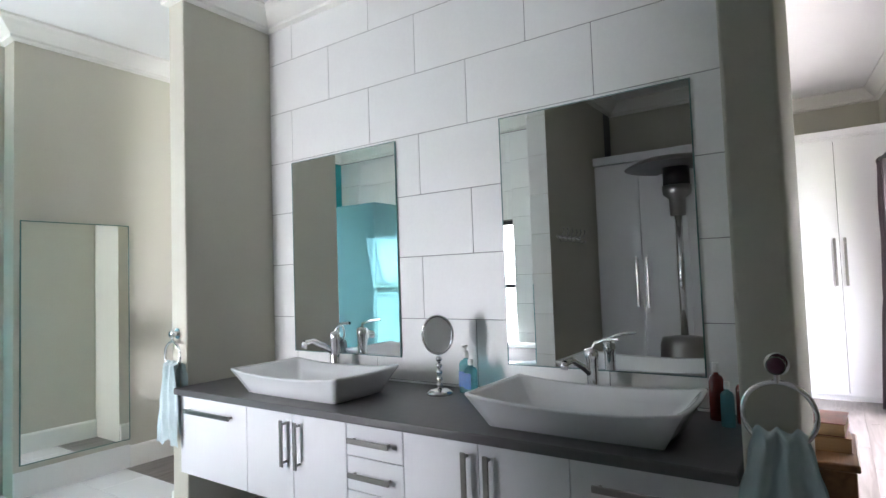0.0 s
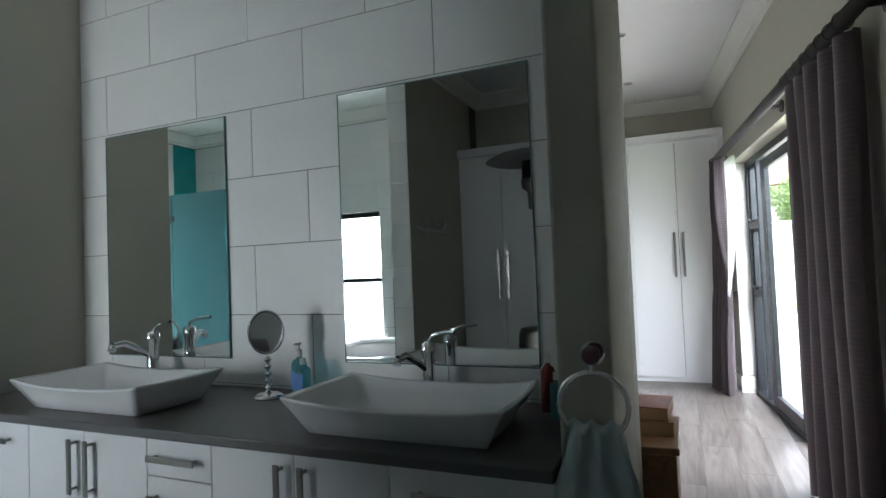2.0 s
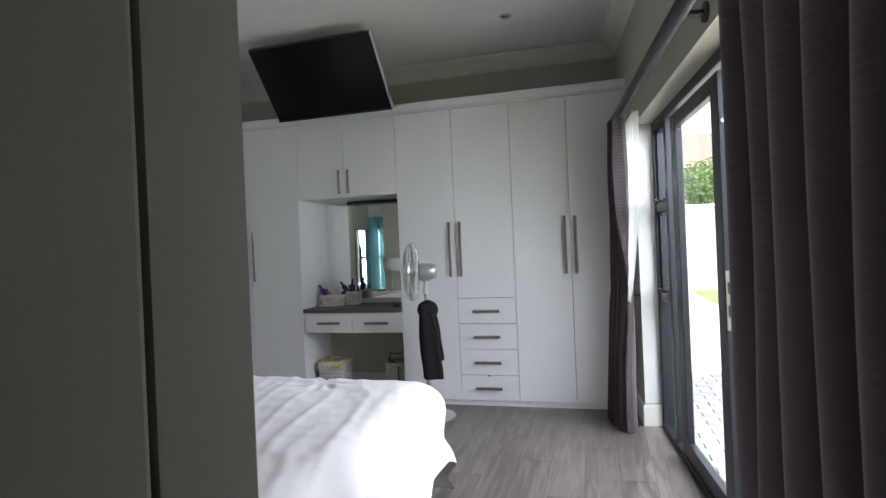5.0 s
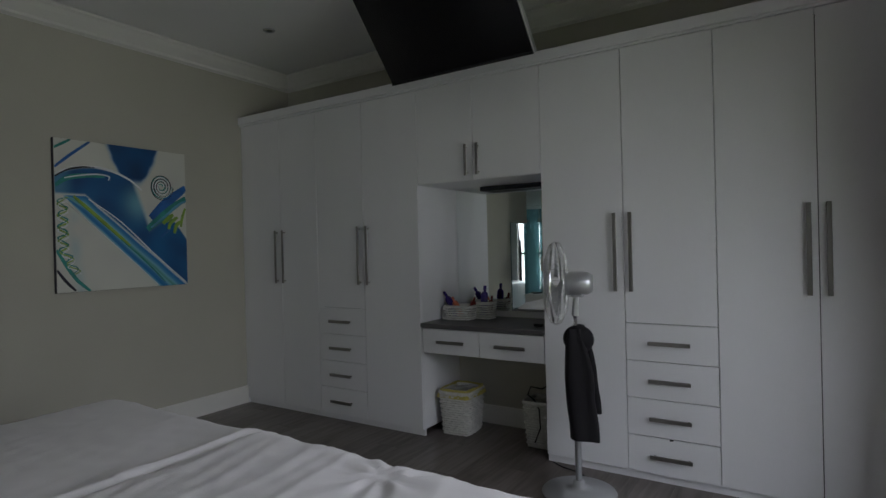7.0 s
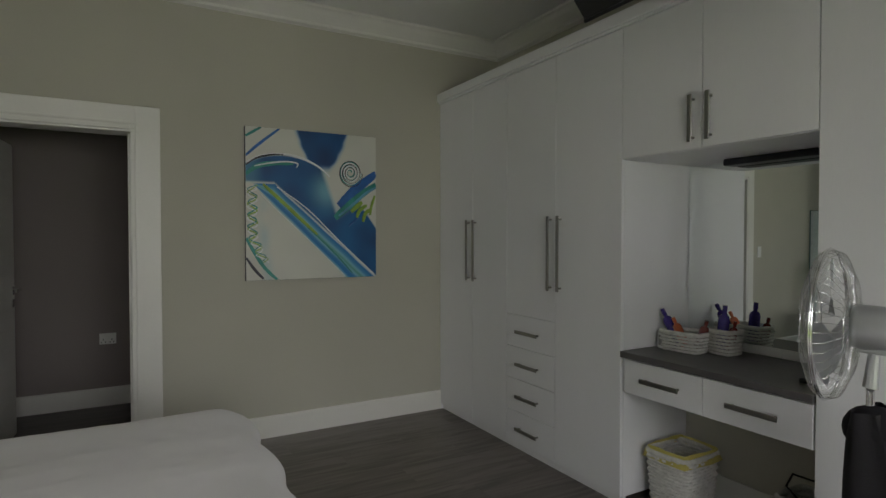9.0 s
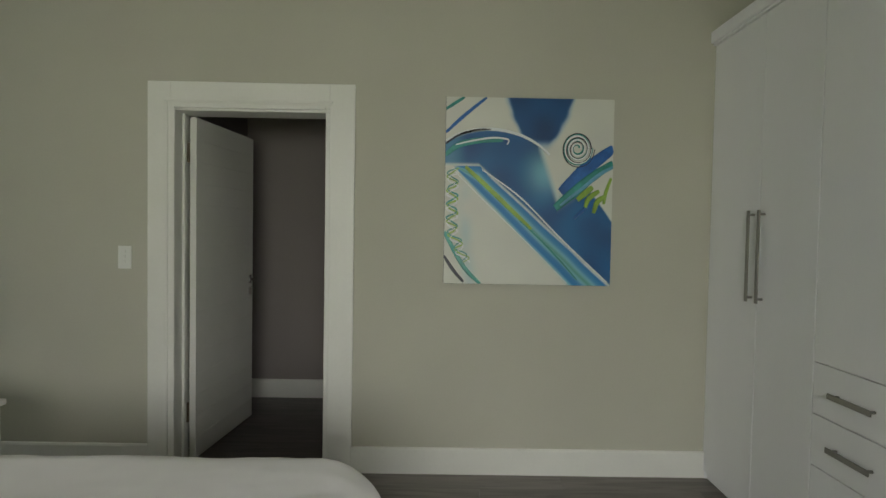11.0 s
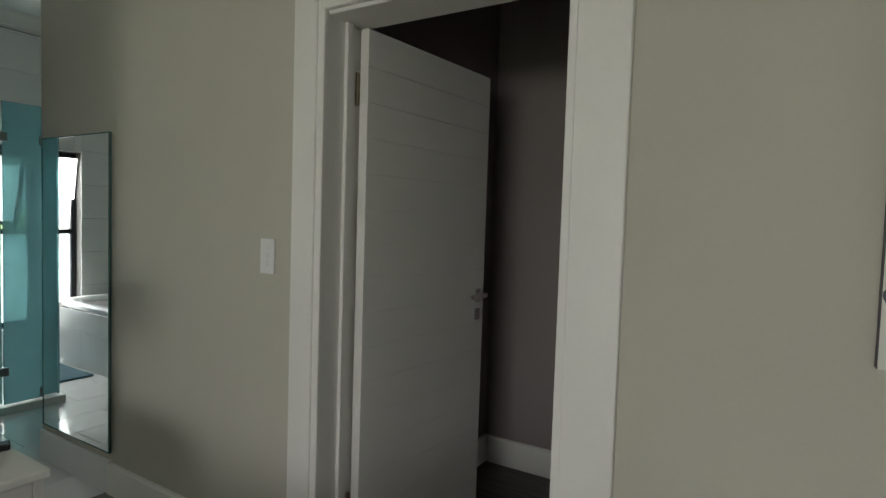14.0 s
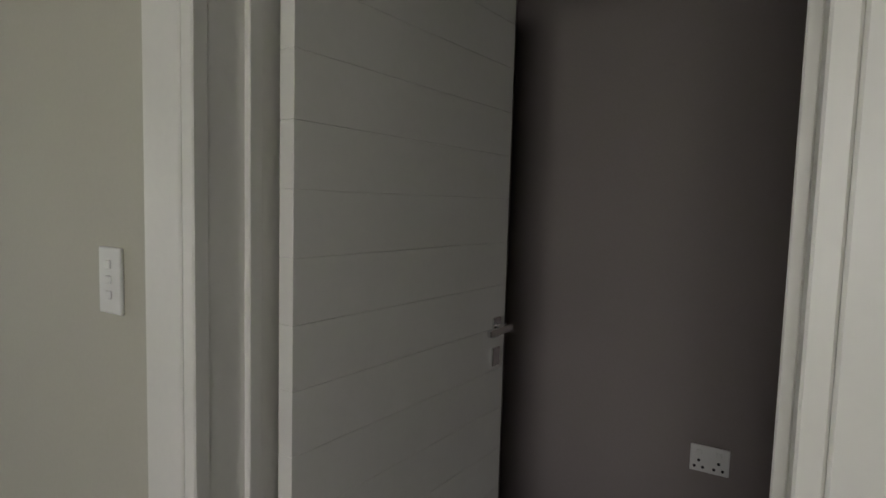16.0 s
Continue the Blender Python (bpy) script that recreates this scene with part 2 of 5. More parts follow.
# ---- builders ----
def box(bm, a, b, bevel=0.0, seg=1):
    lo, hi = [min(p, q) for p, q in zip(a, b)], [max(p, q) for p, q in zip(a, b)]
    vs = [bm.verts.new((x, y, z)) for z in (lo[2], hi[2]) for y in (lo[1], hi[1]) for x in (lo[0], hi[0])]
    fs = [bm.faces.new([vs[i] for i in q]) for q in ((0, 2, 3, 1), (4, 5, 7, 6), (0, 1, 5, 4), (2, 6, 7, 3), (0, 4, 6, 2), (1, 3, 7, 5))]
    if bevel:
        bmesh.ops.bevel(bm, geom=list({e for f in fs for e in f.edges}), offset=bevel, segments=seg, affect="EDGES", profile=0.5)
    return bm


def tube(bm, a, b, r, r2=None, n=14, cap=True):
    a, b = Vector(a), Vector(b)
    m = Matrix.Translation((a + b) / 2) @ (b - a).to_track_quat("Z", "Y").to_matrix().to_4x4()
    bmesh.ops.create_cone(bm, cap_ends=cap, segments=n, radius1=r, radius2=r if r2 is None else r2, depth=(b - a).length, matrix=m)
    return bm


def pipe(bm, pts, r, n=8, closed=False):
    pts = [Vector(p) for p in pts]
    rings, cnt = [], len(pts)
    for i, p in enumerate(pts):
        d = (pts[(i + 1) % cnt] - pts[i - 1]) if closed else pts[min(i + 1, cnt - 1)] - pts[max(i - 1, 0)]
        q = d.to_track_quat("Z", "Y")
        rings.append([bm.verts.new(p + q @ Vector((r * math.cos(k * math.tau / n), r * math.sin(k * math.tau / n), 0))) for k in range(n)])
    for i in range(cnt if closed else cnt - 1):
        A, Bq = rings[i], rings[(i + 1) % cnt]
        for k in range(n):
            bm.faces.new((A[k], A[(k + 1) % n], Bq[(k + 1) % n], Bq[k]))
    return bm


def lathe(bm, prof, at=(0, 0, 0), n=24):
    rings = [[bm.verts.new((at[0] + r * math.cos(k * math.tau / n), at[1] + r * math.sin(k * math.tau / n), at[2] + z)) for k in range(n)] for r, z in prof]
    for A, Bq in zip(rings, rings[1:]):
        for k in range(n):
            bm.faces.new((A[k], A[(k + 1) % n], Bq[(k + 1) % n], Bq[k]))
    for rg, flip in ((rings[0], True), (rings[-1], False)):
        bm.faces.new(rg[::-1] if flip else rg)
    return bm


def ball(bm, at, r, n=12, scale=(1, 1, 1)):
    bmesh.ops.create_uvsphere(bm, u_segments=n, v_segments=n // 2 + 2, radius=r, matrix=Matrix.Translation(at) @ Matrix.Diagonal((*scale, 1)))
    return bm


def sheet(bm, fn, nu, nv):
    g = [[bm.verts.new(fn(i / nu, j / nv)) for j in range(nv + 1)] for i in range(nu + 1)]
    for i in range(nu):
        for j in range(nv):
            bm.faces.new((g[i][j], g[i + 1][j], g[i + 1][j + 1], g[i][j + 1]))
    return bm


def prism(bm, pts, axis, lo, hi):
    """A closed outline pushed along an axis; the points give the other two axes in order."""
    def at(p, v):
        c = list(p)
        c.insert(axis, v)
        return c
    A, Bq = [bm.verts.new(at(p, lo)) for p in pts], [bm.verts.new(at(p, hi)) for p in pts]
    k = len(pts)
    for i in range(k):
        bm.faces.new((A[i], A[(i + 1) % k], Bq[(i + 1) % k], Bq[i]))
    bm.faces.new(A[::-1]), bm.faces.new(Bq)
    bmesh.ops.recalc_face_normals(bm, faces=bm.faces[:])
    return bm


def mesh_of(name, bm, material, smooth=False):
    me = bpy.data.meshes.new(name)
    bmesh.ops.recalc_face_normals(bm, faces=bm.faces[:])
    bm.to_mesh(me)
    bm.free()
    me.materials.append(material)
    if smooth:
        for p in me.polygons:
            p.use_smooth = True
    return me


def part(name, bm, material, parent=None, label="", smooth=False):
    ob = new(name, mesh_of(name, bm, material, smooth))
    if parent is not None:
        ob.parent = parent
    return tagged(ob, label) if label else ob


def B():
    return bmesh.new()


def cube(name, a, b, material, parent=None, bevel=0.0, label="", seg=1):
    return part(name, box(B(), a, b, bevel, seg), material, parent, label)


def thing(name, label, category, at=(0, 0, 0), group="", rz=0.0):
    ob = new(name)
    ob.empty_display_size = 0.05
    ob.matrix_world = pose(*at, 0, 0, rz)
    return tagged(ob, label, category, group)


def setting(name, bm, material, label, category="", smooth=False):
    return tagged(part(name, bm, material, None, "", smooth), label, category, "", "structure")


# ---- structure ----
H = 3.02          # ceiling height
WY = 4.15         # wardrobe fronts
BACK = 4.70       # wall behind the wardrobes
NB = 4.665        # back of the dressing niche
RX = 4.745        # wall with the sliding door, where it meets the wardrobes
SPLAY = Matrix.Translation((RX, 4.1, 0)) @ Matrix.Rotation(radians(5.3), 4, "Z") @ Matrix.Translation((-RX, -4.1, 0))


def splay(ob):
    """Turns a thing of the sliding door wall with that wall, which opens out from the square of the room."""
    ob.matrix_world = SPLAY @ ob.matrix_world
    return ob


def wall_x(y, d=0.0):
    return RX + (4.1 - y) * math.tan(radians(5.3)) + d


bm = box(B(), (-0.16, -0.97, 0), (0, 1.078, H))
box(bm, (-0.16, 1.972, 0), (0, BACK, H)), box(bm, (-0.16, 1.078, 2.06), (0, 1.972, H))
wall_left = setting("wall_left", bm, PAINT, "warm grey painted wall with a doorway", "wall")
setting("wall_back", box(B(), (-0.16, BACK, 0), (RX + 0.3, BACK + 0.2, H)), PAINT, "warm grey painted wall above the wardrobes", "wall")
bm = box(B(), (RX, -3.9, 0), (RX + 0.24, 0.98, H))
box(bm, (RX, 3.80, 0), (RX + 0.24, BACK, H)), box(bm, (RX, 0.98, 2.12), (RX + 0.24, 3.80, H))
splay(setting("wall_right", bm, PAINT, "warm grey painted wall with a sliding door opening", "wall"))
bm = box(B(), (0.75, 0.004, 0), (4.135, 0.14, H))
part_wall = setting("wall_partition", bm, PAINT, "grey partition wall between bedroom and vanity", "wall")
setting("wall_wing_1", box(B(), (1.16, -0.60, 0), (1.305, 0.002, H), 0.008, 2), PAINT, "grey painted wing wall beside the vanity", "wall")
setting("wall_wing_2", box(B(), (3.995, -0.60, 0), (4.135, 0.002, H), 0.012, 3), PAINT, "grey painted wing wall beside the vanity", "wall")
bm = box(B(), (-1.5, -3.5, 0), (-0.95, -3.3, H))
box(bm, (-0.25, -3.5, 0), (0.62, -3.3, H)), box(bm, (-0.95, -3.5, 0), (-0.25, -3.3, 0.30)), box(bm, (-0.95, -3.5, 1.90), (-0.25, -3.3, H))
box(bm, (1.32, -3.5, 0), (2.39, -3.3, H)), box(bm, (0.62, -3.5, 0), (1.32, -3.3, 0.30)), box(bm, (0.62, -3.5, 1.90), (1.32, -3.3, H))
bath_back = setting("wall_bath_back", bm, GROUT, "white tiled bathroom wall with a window", "wall")
setting("wall_bath_left", box(B(), (-1.5, -3.3, 0), (-1.32, -0.86, H)), GROUT, "tiled wall of the shower", "wall")
setting("wall_bath_front", box(B(), (-1.32, -1.02, 0), (-0.16, -0.86, H)), PAINT, "grey wall beside the passage", "wall")
setting("wall_nib", box(B(), (2.23, -3.3, 0), (2.39, -1.87, H)), PAINT, "grey wall with hooks beside the dressing area", "wall")
setting("wall_dressing_back", box(B(), (2.23, -3.70, 0), (wall_x(-3.6, 0.3), -3.52, H)), PAINT, "grey wall behind the cupboards", "wall")
setting("ceiling", box(B(), (-1.5, -3.7, H), (wall_x(-3.7, 0.3), BACK + 0.2, H + 0.15)), WHITE, "smooth white ceiling", "ceiling")
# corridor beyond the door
setting("wall_corridor_1", box(B(), (-1.62, 0.6, 0), (-1.42, 3.6, 2.75)), DIMP, "grey corridor wall, darkened in colour for the dim light", "wall")
setting("wall_corridor_2", box(B(), (-1.42, 0.86, 0), (-0.16, 1.02, 2.75)), DIMP, "grey corridor wall, darkened in colour for the dim light", "wall")
setting("wall_corridor_3", box(B(), (-1.42, 3.4, 0), (-0.16, 3.6, 2.75)), DIMP, "grey corridor wall, darkened in colour for the dim light", "wall")
setting("ceiling_corridor", box(B(), (-1.62, 0.6, 2.75), (-0.16, 3.6, 2.85)), WHITE, "corridor ceiling in shade", "ceiling")
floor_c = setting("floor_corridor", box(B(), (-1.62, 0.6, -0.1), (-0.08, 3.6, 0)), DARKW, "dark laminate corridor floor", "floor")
floor = setting("floor", prism(B(), [(-0.08, -0.30), (wall_x(-0.3, 0.24), -0.30), (wall_x(BACK, 0.24), BACK), (-0.08, BACK)], 2, -0.1, -0.004), GAPM, "grey oak laminate floor", "floor")
floor_b = setting("floor_bathroom", prism(B(), [(-1.5, -3.7), (wall_x(-3.7, 0.2), -3.7), (wall_x(-0.3, 0.2), -0.30), (-1.5, -0.30)], 2, -0.1, -0.004), FGROUT, "glossy white tiled bathroom floor", "floor")


def run(name, pts, prof, material, label, close=False):
    """A moulding with the profile (out, up) along a line of floor points; out is to the left of the way."""
    bm = B()
    ring = []
    cnt = len(pts)
    for i, p in enumerate(pts):
        p = Vector(p)
        dirs = []
        if i > 0 or close:
            dirs.append((p - Vector(pts[i - 1])).normalized())
        if i < cnt - 1 or close:
            dirs.append((Vector(pts[(i + 1) % cnt]) - p).normalized())
        ns = [Vector((-d.y, d.x)) for d in dirs]
        n = ns[0] if len(ns) == 1 else (ns[0] + ns[1]) / (1 + ns[0].dot(ns[1]))
        ring.append([bm.verts.new((p.x + n.x * o, p.y + n.y * o, z)) for o, z in prof])
    for i in range(cnt if close else cnt - 1):
        A, Bq = ring[i], ring[(i + 1) % cnt]
        for k in range(len(prof)):
            bm.faces.new((A[k], A[(k + 1) % len(prof)], Bq[(k + 1) % len(prof)], Bq[k]))
    if not close:
        bm.faces.new(ring[0]), bm.faces.new(ring[-1][::-1])
    return setting(name, bm, material, label, "trim")


CORN = [(0.0, H - 0.003), (0.125, H - 0.003), (0.125, H - 0.02), (0.108, H - 0.03), (0.085, H - 0.055), (0.052, H - 0.082), (0.03, H - 0.10), (0.03, H - 0.118), (0.0, H - 0.132)]
run("cornice_bedroom", [(0.0, -0.97), (-0.16, -0.97), (-0.16, -1.02), (-1.32, -1.02), (-1.32, -3.3), (2.23, -3.3), (2.23, -1.87), (2.39, -1.87), (2.39, -3.52), (wall_x(-3.52), -3.52), (wall_x(BACK), BACK), (0, BACK)], CORN, TRIM, "white moulded plaster cornice", True)
run("cornice_partition", [(0.75, 0.14), (4.135, 0.14), (4.135, -0.60), (3.995, -0.60), (3.995, -0.012), (1.305, -0.012), (1.305, -0.60), (1.16, -0.60), (1.16, 0.004), (0.75, 0.004)], CORN, TRIM, "white moulded plaster cornice", True)
SK = [(0.0, 0.0), (0.018, 0.0), (0.018, 0.138), (0.013, 0.148), (0.0, 0.15)]
for pts in ([(0, 0.95), (0, -0.272)], [(0, WY), (0, 2.11)], [(wall_x(-0.3), -0.30), (wall_x(0.98), 0.98)], [tuple((SPLAY @ Vector((x, y, 0))).xy) for x, y in ((RX + 0.108, 3.80), (RX, 3.80), (RX, 4.10))], [(4.135, 0.14), (4.135, -0.60)], [(0.75, 0.14), (4.135, 0.14)], [(0.75, 0.01), (0.75, 0.14)],
            [(-1.42, 3.4), (-1.42, 1.02)], [(-1.42, 1.02), (-0.17, 1.02)], [(2.39, -1.87), (2.39, -2.94)], [(1.16, -0.60), (1.16, 0.0)]):
    run("baseboard", pts, SK, TRIM, "tall white painted skirting board")

# ---- door in the left wall ----
door = tagged(new("door_1"), "white painted doorway with broad stepped architrave, door open", "door", "", "structure")
for y0, y1, s in ((0.95, 1.08, 1), (1.97, 2.11, -1)):
    cube("architrave", (0.0, y0, 0), (0.02, y1, 2.205), TRIM, door, 0.003)
    a = y1 if s > 0 else y0
    if s > 0:
        cube("architrave_bead", (0.0, a - s * 0.032, 0), (0.028, a - s * 0.014, 2.09), TRIM, door, 0.003)
        cube("architrave_bead", (0.0, a - s * 0.004, 0), (0.032, a + s * 0.026, 2.065), TRIM, door, 0.003)
    cube("jamb", (-0.17, a, 0), (0.012, a + s * 0.025, 2.045), TRIM, door, 0.003)
    cube("door_stop", (-0.10, a + s * 0.025, 0), (-0.07, a + s * 0.04, 2.045), TRIM, door, 0.002)
cube("architrave_head", (0.0, 1.08, 2.065), (0.02, 1.97, 2.205), TRIM, door, 0.003)
cube("architrave_bead", (0.0, 1.048, 2.092), (0.028, 1.985, 2.108), TRIM, door, 0.003)
cube("architrave_bead", (0.0, 1.107, 2.058), (0.032, 1.945, 2.082), TRIM, door, 0.003)
cube("jamb_head", (-0.17, 1.08, 2.045), (0.010, 1.97, 2.07), TRIM, door, 0.003)
leaf = thing("door_leaf", "white open door leaf with horizontal grooves", "door", (-0.14, 1.118, 0.008), "", 93.0)
zz = 0.0
while zz < 2.02:
    cube("board", (0.0, -0.805, zz + 0.0004), (0.04, 0.0, min(zz + 0.1265, 2.03) - 0.0004), TRIM, leaf, 0.0009)
    zz += 0.1265
cube("door_core", (0.004, -0.804, 0.001), (0.036, -0.001, 2.03), TRIM, leaf)
leaf.matrix_world = Matrix(((0.085, 0.9964, 0, -0.14), (0.9964, -0.085, 0, 1.118), (0, 0, 1, 0.008), (0, 0, 0, 1)))
for z in (0.28, 1.82):
    bm = box(B(), (-0.004, -0.05, z - 0.055), (0.0, 0.0, z + 0.055), 0.001)
    box(bm, (-0.045, 0.003, z - 0.055), (0.0, 0.006, z + 0.055), 0.001)
    tube(bm, (-0.006, 0.006, z - 0.058), (-0.006, 0.006, z + 0.058), 0.007)
    part("hinge", bm, BRASSD, leaf, "aged brass butt hinge")
for sx, x0 in ((1, 0.04), (-1, 0.0)):
    part("rose", box(B(), (x0, -0.77, 0.985), (x0 + sx * 0.008, -0.73, 1.045), 0.002), CHROME, leaf)
    part("keyhole_plate", box(B(), (x0, -0.77, 0.90), (x0 + sx * 0.008, -0.73, 0.955), 0.002), CHROME, leaf)
    bm = tube(B(), (x0, -0.75, 1.02), (x0 + sx * 0.05, -0.75, 1.02), 0.009)
    box(bm, (x0 + sx * 0.04, -0.76, 1.01), (x0 + sx * 0.055, -0.635, 1.03), 0.003)
    part("lever_handle", bm, CHROME, leaf, "chrome lever handle on square rose")


def switch(at, label, axis=1, rockers=2):
    t = thing("light_switch", label, "light switch", at)
    s = axis
    cube("plate", (0, -0.037, -0.065), (s * 0.009, 0.037, 0.065), PLASTIC, t, 0.003, "", 2)
    for k in range(rockers):
        z = 0.032 - 0.03 * k
        cube("rocker", (s * 0.009, -0.009, z - 0.009), (s * 0.013, 0.009, z + 0.009), PLASTIC, t, 0.002)
    return t


switch((0, 0.816, 1.215), "white plastic light switch plate beside the door", 1, 3)
splay(switch((RX, 0.80, 1.10), "white plastic light switch plate beside the curtain", -1, 2))
soc = thing("wall_socket", "white double wall socket in the corridor", "socket", (-1.42, 1.775, 0.555))
cube("plate", (0, -0.06, -0.045), (0.01, 0.06, 0.045), PLASTIC, soc, 0.003, "", 2)
for y in (-0.032, 0.028):
    cube("rocker", (0.01, y - 0.009, 0.014), (0.014, y + 0.009, 0.032), PLASTIC, soc, 0.002)
    for dy, dz in ((0, 0.0), (-0.013, -0.022), (0.013, -0.022)):
        part("socket_hole", tube(B(), (0.008, y + dy, dz - 0.006), (0.0112, y + dy, dz - 0.006), 0.005, None, 10), BLACK, soc)


# ---- wardrobes ----
def handle(parent, x, z0, z1, upright=True, name="handle"):
    bm = B()
    y = WY - 0.019
    if upright:
        box(bm, (x - 0.011, y - 0.034, z0), (x + 0.011, y - 0.026, z1), 0.002)
        for z in (z0 + 0.02, z1 - 0.02):
            tube(bm, (x, y - 0.028, z), (x, y, z), 0.006, None, 10)
    else:
        box(bm, (z0, y - 0.034, x - 0.011), (z1, y - 0.026, x + 0.011), 0.002)
        for u in (z0 + 0.02, z1 - 0.02):
            tube(bm, (u, y - 0.028, x), (u, y, x), 0.006, None, 10)
    return part(name, bm, STEEL, parent, "brushed steel bar handle")


def front(parent, x0, x1, z0, z1, name="door"):
    return cube(name, (x0 + 0.002, WY - 0.019, z0 + 0.002), (x1 - 0.002, WY, z1 - 0.002), CAB, parent, 0.0015)


def carcass(label, x0, x1, z0=0.045, z1=2.46):
    t = thing("wardrobe", label, "wardrobe", (0, 0, 0), "built-in wardrobes")
    cube("side_panel", (x0 + 0.001, WY + 0.001, z0), (x0 + 0.017, BACK - 0.002, z1), CAB, t)
    cube("side_panel", (x1 - 0.017, WY + 0.001, z0), (x1 - 0.001, BACK - 0.002, z1), CAB, t)
    cube("bottom_panel", (x0 + 0.017, WY + 0.003, z0), (x1 - 0.017, BACK - 0.002, z0 + 0.016), CAB, t)
    cube("top_panel", (x0 + 0.017, WY + 0.003, z1 - 0.016), (x1 - 0.017, BACK - 0.002, z1), CAB, t)
    cube("back_panel", (x0 + 0.017, BACK - 0.02, z0 + 0.016), (x1 - 0.017, BACK - 0.004, z1 - 0.016), CAB, t)
    # added dark sheet close behind the doors, gives the gaps their shade
    part("inside", box(B(), (x0 + 0.018, WY + 0.02, z0 + 0.02), (x1 - 0.018, WY + 0.03, z1 - 0.02)), GAPM, t)
    if z0 < 0.1:
        cube("plinth", (x0, WY + 0.004, 0), (x1, WY + 0.022, z0), CAB, t)
    return t


def drawers(t, x0, x1):
    for k in range(4):
        z0 = 0.045 + k * 0.211
        d = front(t, x0, x1, z0, z0 + 0.211, "drawer")
        c = (x0 + x1) / 2 - 0.005
        handle(d, z0 + 0.105, c - 0.11, c + 0.11, False)


w = carcass("tall white built-in wardrobe with two doors", 0.022, 0.925)
for a, b, hx in ((0.022, 0.50, 0.456), (0.50, 0.925, 0.545)):
    handle(front(w, a, b, 0.045, 2.46), hx, 1.075, 1.52)
w = carcass("white built-in wardrobe with two doors and four drawers", 0.925, 1.925)
handle(front(w, 0.925, 1.413, 0.889, 2.46), 1.375, 1.075, 1.52)
drawers(w, 0.925, 1.413)
handle(front(w, 1.413, 1.925, 0.045, 2.46), 1.462, 1.075, 1.52)
cube("filler", (0.0, WY - 0.012, 0.0), (0.021, WY + 0.01, 2.46), CAB, w)
w = carcass("white overhead cupboard above the dressing table", 1.925, 2.862, 1.79, 2.46)
for a, b, hx in ((1.925, 2.38, 2.338), (2.38, 2.862, 2.425)):
    handle(front(w, a, b, 1.79, 2.46), hx, 1.82, 2.03)
w = carcass("white built-in wardrobe with two doors and four drawers", 2.862, 3.84)
handle(front(w, 2.862, 3.358, 0.045, 2.46), 3.314, 1.07, 1.52)
handle(front(w, 3.358, 3.84, 0.889, 2.46), 3.402, 1.07, 1.52)
drawers(w, 3.358, 3.84)
part("latch_pin", box(B(), (3.585, WY - 0.028, 0.248), (3.605, WY - 0.019, 0.256), 0.002), BLACK, w)
w = carcass("tall white built-in wardrobe with two doors", 3.84, 4.70)
for a, b, hx in ((3.84, 4.288, 4.248), (4.288, 4.70, 4.33)):
    handle(front(w, a, b, 0.045, 2.46), hx, 1.07, 1.52)
cube("filler", (4.70, WY - 0.012, 0.0), (RX - 0.001, WY + 0.01, 2.46), CAB, w)
setting("wardrobe_cornice_trim", box(box(B(), (0.002, WY - 0.045, 2.475), (RX - 0.004, WY + 0.0, 2.54), 0.004), (0.002, WY - 0.03, 2.461), (RX - 0.004, WY, 2.475), 0.002), CAB, "white board capping the wardrobes", "trim")
setting("wardrobe_top", box(B(), (0.002, WY, 2.47), (RX - 0.02, BACK - 0.002, 2.49)), CAB, "white top board of the wardrobes", "trim")
desk = thing("dressing_table", "white built-in dressing table with dark grey top", "dressing table")
cube("tabletop", (1.927, WY - 0.03, 0.78), (2.86, NB - 0.002, 0.812), COUNTER, desk, 0.004, "dark grey laminate top", 2)
cube("rail", (1.927, WY + 0.004, 0.60), (2.86, WY + 0.02, 0.778), CAB, desk)
for a, b, c in ((1.945, 2.395, 2.18), (2.395, 2.858, 2.63)):
    handle(front(desk, a, b, 0.602, 0.776, "drawer"), 0.69, c - 0.11, c + 0.11, False)
cube("back_panel", (1.927, NB - 0.02, 0.0), (2.86, NB - 0.003, 0.778), PAINT, desk)
cube("skirting", (1.927, NB - 0.034, 0.0), (2.86, NB - 0.021, 0.14), TRIM, desk, 0.002)
vm = thing("dressing_mirror", "frameless mirror set in the dressing table niche", "mirror")
cube("mirror_glass", (1.929, NB - 0.016, 0.86), (2.858, NB - 0.010, 1.785), MIRROR, vm)
cube("frame_edge", (1.929, NB - 0.022, 0.815), (2.858, NB - 0.010, 0.858), CAB, vm)
cube("light_fitting", (2.2, NB - 0.12, 1.755), (2.8, NB - 0.025, 1.788), ALU, vm, 0.005, "slim dark light fitting")

# ---- television ----
tv = thing("television", "large black flat television tilted down on a wall arm", "television", (2.435, 3.66, 2.675))
tv.matrix_world = pose(2.435, 3.66, 2.675, 41, 0, -1.0)
cube("screen_case", (-0.515, 0.0, -0.315), (0.515, 0.045, 0.315), BLACK, tv, 0.006)
cube("screen", (-0.503, -0.004, -0.297), (0.503, 0.001, 0.303), SCREEN, tv)
cube("bezel_strip", (-0.515, -0.005, -0.315), (0.515, 0.0, -0.299), BLACK, tv, 0.001)
cube("edge_frame", (0.515, -0.004, -0.315), (0.521, 0.04, 0.315), SILVER, tv, 0.002)
cube("rear_housing", (-0.3, 0.045, -0.22), (0.3, 0.085, 0.12), BLACK, tv, 0.01)
arm = tube(B(), (2.44, 3.76, 2.72), (2.44, BACK - 0.01, 2.70), 0.025)
